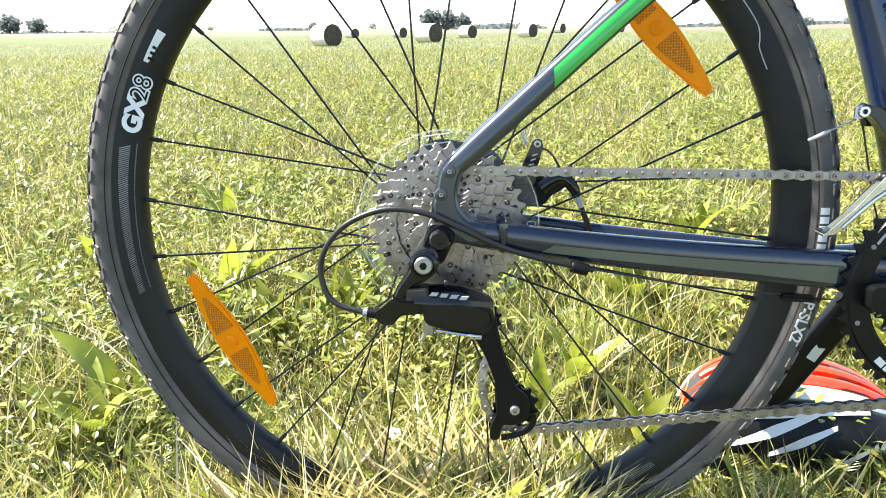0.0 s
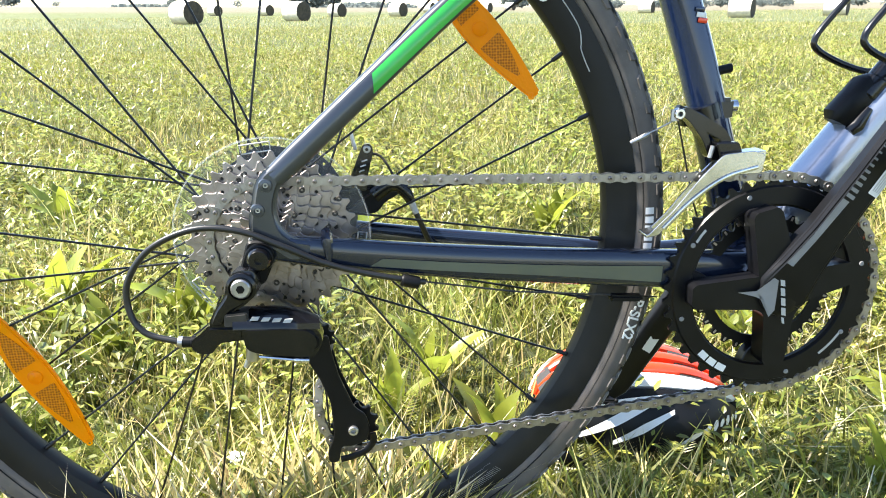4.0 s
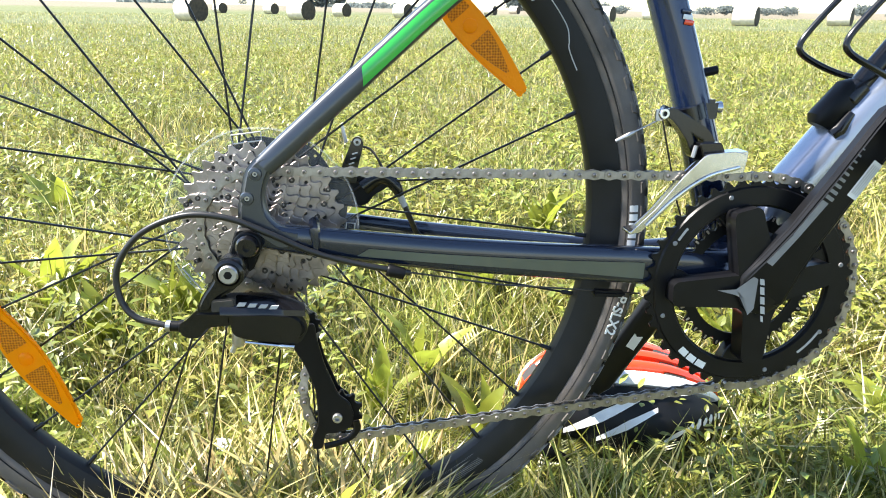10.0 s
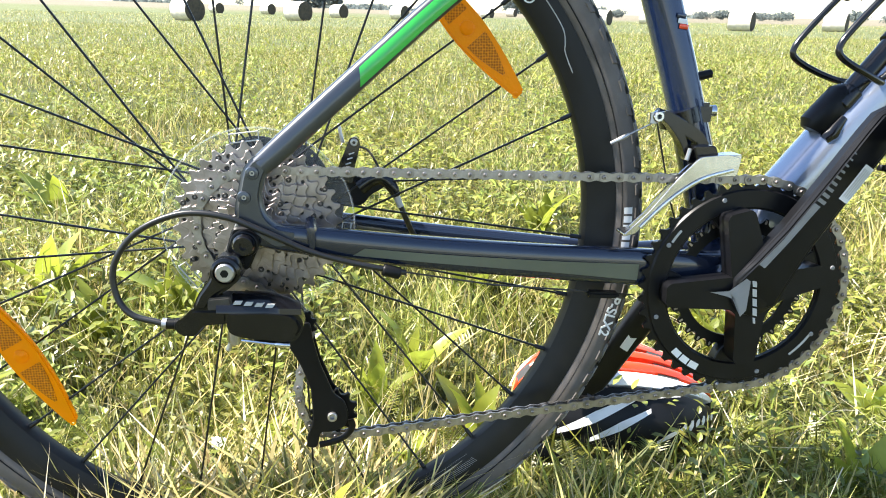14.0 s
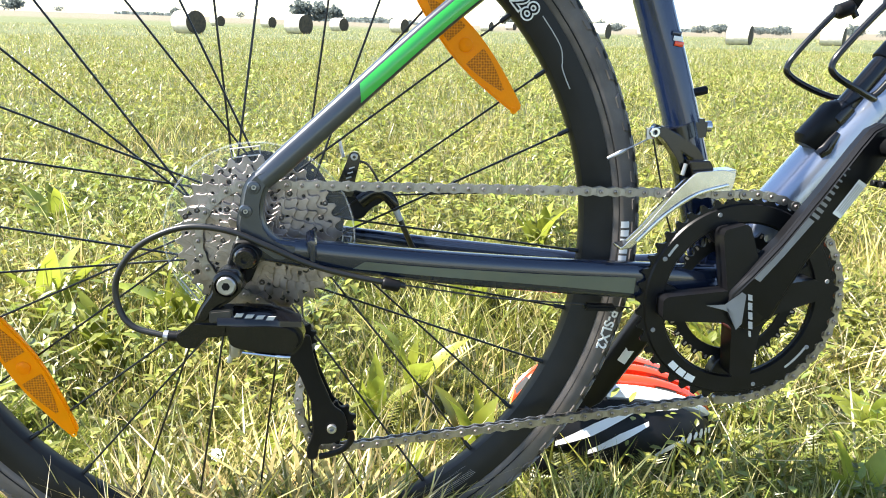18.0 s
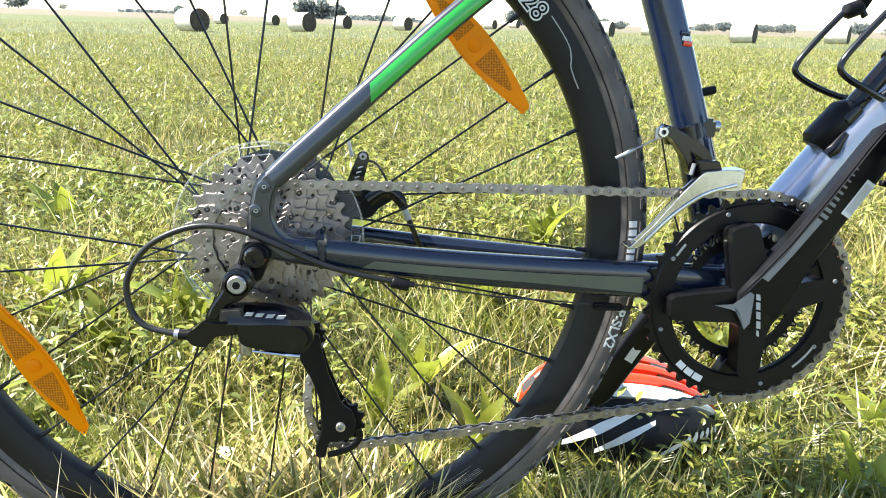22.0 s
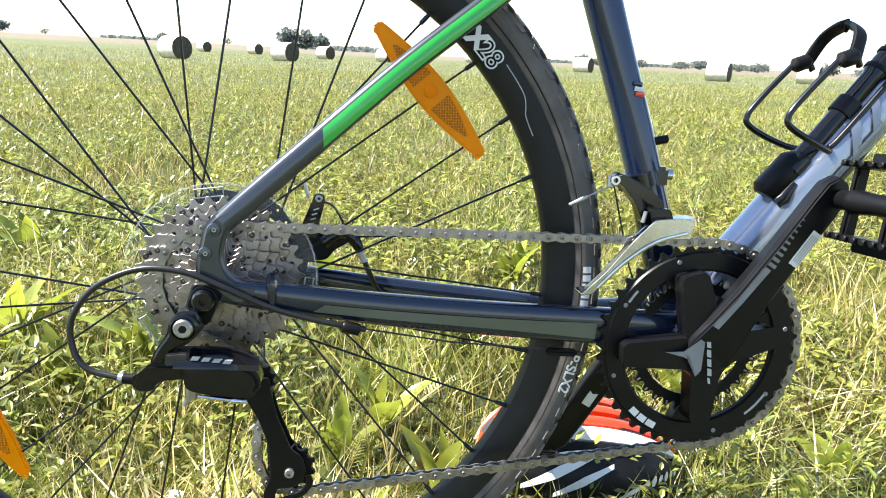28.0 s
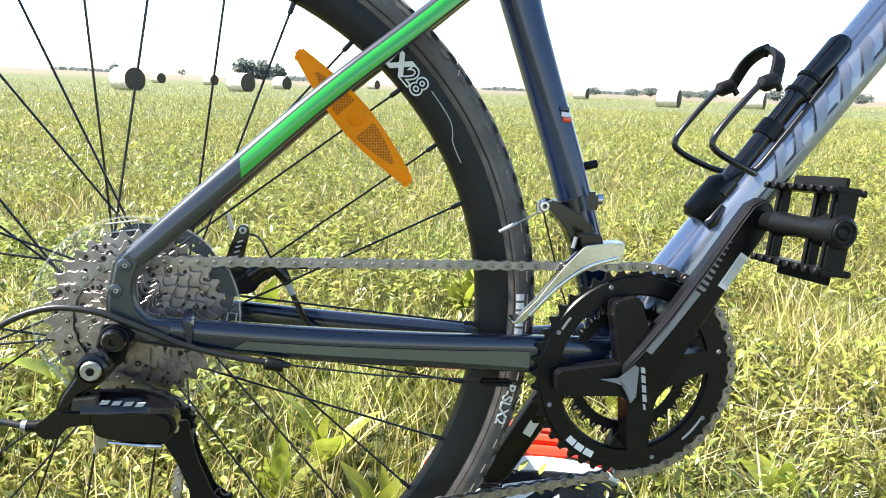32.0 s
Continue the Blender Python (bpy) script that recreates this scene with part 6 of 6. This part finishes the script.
def white_flower(x, y, h):
    """A small white flower head on a thin stalk."""
    z = rise(x, y)
    fl = part("white_flower", tube([(x, y, z), (x + 0.004, y, z + h * 0.6), (x, y - 0.004, z + h)], 0.0009, 6), LEAF[0])
    tagged(fl, "small white meadow flower among the grass", "flower", "white meadow flowers")
    petal = mat("white_petal", (0.85, 0.85, 0.80), 0.6, trans=0.3)
    for k in range(9):
        a = 2.4 * k
        bm = bmesh.new()
        d = Vector((math.cos(a), math.sin(a) * 0.8, 0.35 * math.sin(k * 1.7)))
        leaf_mesh(bm, (x, y - 0.004, z + h - 0.003 * (k % 3)), d, (0, -0.5, 1), 0.0095, 0.0065, 0.1, 0.1, 3)
        part("petal", bm, petal, fl)


white_flower(-0.066, 0.055, 0.078)
white_flower(0.085, 0.030, 0.05)


def hay_bales():
    wrap = mat("bale_net_wrap", (0.62, 0.57, 0.49), 0.7, vary=0.18, scale=3, bump=0.5, bump_scale=60)
    # end colour holds the shade of the side turned from the sun
    end = mat("shaded_hay_end", (0.065, 0.052, 0.036), 0.95, vary=0.5, scale=6, bump=1.0, bump_scale=40)
    for x, y, r, turn in ((-8.08, 38.8, 0.60, 28), (-2.97, 45.5, 0.59, 28), (23.87, 42.0, 0.60, 28), (31.5, 44.0, 0.60, 30), (-0.8, 68.0, 0.60, 30), (4.6, 66.0, 0.62, 28), (19.9, 56.0, 0.60, 28), (-15.0, 88.0, 0.60, 30), (-8.8, 84.0, 0.60, 28), (10.6, 95.0, 0.62, 28), (17.5, 92.0, 0.60, 28), (24.6, 110.0, 0.60, 28), (29.5, 70.0, 0.59, 28)):
        z = rise(x, y) + r - 0.06
        m = pose(x, y, z, 0, 0, -turn - 16)
        bm = bmesh.new()
        w = 0.66
        rr = random.Random(int(x * 100 + y))
        prof = [(r * 0.985, -w), (r, -w * 0.92), (r * 1.01, -w * 0.4), (r * 1.01, w * 0.4), (r, w * 0.92), (r * 0.985, w)]
        bm2 = lathe(prof, (0, 0), 40)
        for v in bm2.verts:
            v.co = Matrix.Rotation(radians(90), 3, "Z") @ v.co
            k = 1 + 0.015 * noise.noise((v.co.y * 4, v.co.z * 4, x))
            v.co.y *= k
            v.co.z *= k if v.co.z > -0.4 else 0.96
        bale = part("hay_bale", bm2, wrap, None, "", 50, m)
        tagged(bale, "round hay bale in pale net wrap, shade painted on its ends", "hay bale", "hay bales on the meadow")
        for s in (-1, 1):
            bm3 = bmesh.new()
            rings = [(r * 0.99, w), (r * 0.95, w + 0.015), (r * 0.6, w + 0.02), (r * 0.3, w + 0.01), (0, w + 0.02)]
            lathe([(q, s * yy) for q, yy in rings], (0, 0), 32, bm3)
            for v in bm3.verts:
                v.co = Matrix.Rotation(radians(90), 3, "Z") @ v.co
                v.co.x += 0.02 * noise.noise((v.co.y * 7, v.co.z * 7, 2))
            ob = part("bale_end", bm3, end, None, "cut hay end with shade in its dark colour", 60)
            ob.parent = bale


hay_bales()


def far_trees():
    bark = mat("bark", (0.07, 0.055, 0.04), 0.9, vary=0.3, scale=5)
    # distance haze is put into this leaf colour, paler and greyer than foliage
    crown_m = mat("hazed_foliage", (0.185, 0.215, 0.205), 0.9, spec=0.1, vary=0.2, scale=0.5, island=0.2, trans=0.5)
    rng = random.Random(8)
    def tree(x, y, h, wide, seed, bush=False):
        r = random.Random(seed)
        z = rise(x, y)
        root = tagged(new("tree"), "distant broadleaf tree on the horizon, haze put into its grey-green" if not bush else "distant low hedge bush, haze put into its grey-green", "tree" if not bush else "bush", "trees along the horizon")
        root.location = (x, y, z)
        bm = bmesh.new()
        tops = []
        th = h * (0.22 if not bush else 0.10)
        sweep(bm, [Vector((0, 0, -0.3)), Vector((0.1, 0, th * 0.5)), Vector((0, 0, th))], [h * 0.035, h * 0.028, h * 0.022], 7)
        for k in range(6):
            a = 2 * math.pi * k / 6 + r.uniform(-0.4, 0.4)
            e = Vector((math.cos(a) * wide * r.uniform(0.25, 0.42), math.sin(a) * wide * r.uniform(0.25, 0.42), h * r.uniform(0.22, 0.74)))
            s = Vector((0, 0, th * 0.9))
            sweep(bm, [s, s.lerp(e, 0.5) + Vector((0, 0, h * 0.05)), e], [h * 0.015, h * 0.010, h * 0.004], 5)
            tops.append(e)
        part("trunk", bm, bark, root)
        V, F = [], []
        n = 900 if not bush else 260
        for _ in range(n):
            u = Vector((r.gauss(0, 1), r.gauss(0, 1), r.gauss(0, 1))).normalized()
            k = (r.random() ** 0.45) * (0.86 + 0.55 * noise.noise(u * 1.9 + Vector((seed % 97, 0, 0))))
            c = Vector((u.x * wide * 0.46 * k, u.y * wide * 0.46 * k, h * (0.47 + 0.50 * u.z * k)))
            if c.z < h * (0.06 if not bush else 0.01) or c.z > h * 1.12:
                continue
            s = h * r.uniform(0.05, 0.10)
            a = Vector((r.gauss(0, 1), r.gauss(0, 1), r.gauss(0, 1))).normalized()
            b = a.orthogonal().normalized()
            w = a.cross(b)
            o = len(V)
            V.extend([tuple(c + b * s), tuple(c + w * s * 0.8), tuple(c - b * s * 0.9), tuple(c - w * s)])
            F.append((o, o + 1, o + 2, o + 3))
        me = bpy.data.meshes.new("crown")
        me.from_pydata(V, [], F)
        me.update()
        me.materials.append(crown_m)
        ob = new("crown", me)
        ob.parent = root
    # azimuth in degrees from straight ahead, distance, height, width
    for az, d, h, w in ((-33.0, 330, 7.5, 10), (-31.4, 330, 6.5, 9), (-24.3, 340, 6.5, 9), (-22.7, 340, 5.5, 9), (-35.0, 340, 5, 10), (-26.5, 420, 4, 12), (-23.0, 420, 3.5, 8), (-20.0, 440, 3.5, 7), (-12.5, 430, 5, 7), (-8.0, 450, 4.5, 8),
                        (-3.6, 300, 8.5, 10), (-2.2, 300, 8.0, 9), (-1.0, 310, 7.0, 8), (2.5, 420, 4, 8), (12.5, 330, 7.5, 10), (13.4, 340, 6.0, 8), (19.2, 420, 6, 12), (20.4, 420, 5, 12), (23.5, 440, 5, 12), (26.5, 430, 4.8, 14), (27.8, 430, 6.0, 14), (30.6, 430, 5.0, 16), (31.9, 430, 5.4, 16), (36.5, 430, 6.5, 12), (38.5, 440, 5, 14), (42, 440, 6, 16), (46, 430, 7, 16), (-39, 340, 6, 12), (-43, 340, 7, 12)):
        x, y = d * math.sin(radians(az)), d * math.cos(radians(az))
        tree(x, y, h, w, rng.randrange(99999), h < 4.6)
    # low hedges far behind as one ragged line
    V, F = [], []
    for k in range(9000):
        az = radians(rng.uniform(-50, 56))
        dens = noise.noise((az * 9, 1.3, 0))
        if dens < 0.06:
            continue
        d = rng.uniform(560, 640)
        x, y = d * math.sin(az), d * math.cos(az)
        z = rise(x, y) + rng.uniform(0.0, 0.8 + 5.0 * max(0, dens))
        s = rng.uniform(0.9, 1.9)
        c = Vector((x, y, z))
        a = Vector((rng.gauss(0, 1), rng.gauss(0, 1), rng.gauss(0, 1))).normalized()
        b = a.orthogonal().normalized()
        w = a.cross(b)
        o = len(V)
        V.extend([tuple(c + b * s), tuple(c + w * s), tuple(c - b * s), tuple(c - w * s)])
        F.append((o, o + 1, o + 2, o + 3))
    me = bpy.data.meshes.new("far_hedge")
    me.from_pydata(V, [], F)
    me.update()
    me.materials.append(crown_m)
    tagged(new("far_hedge", me), "far hedgerows along the horizon", "hedge", kind="stuff")


far_trees()
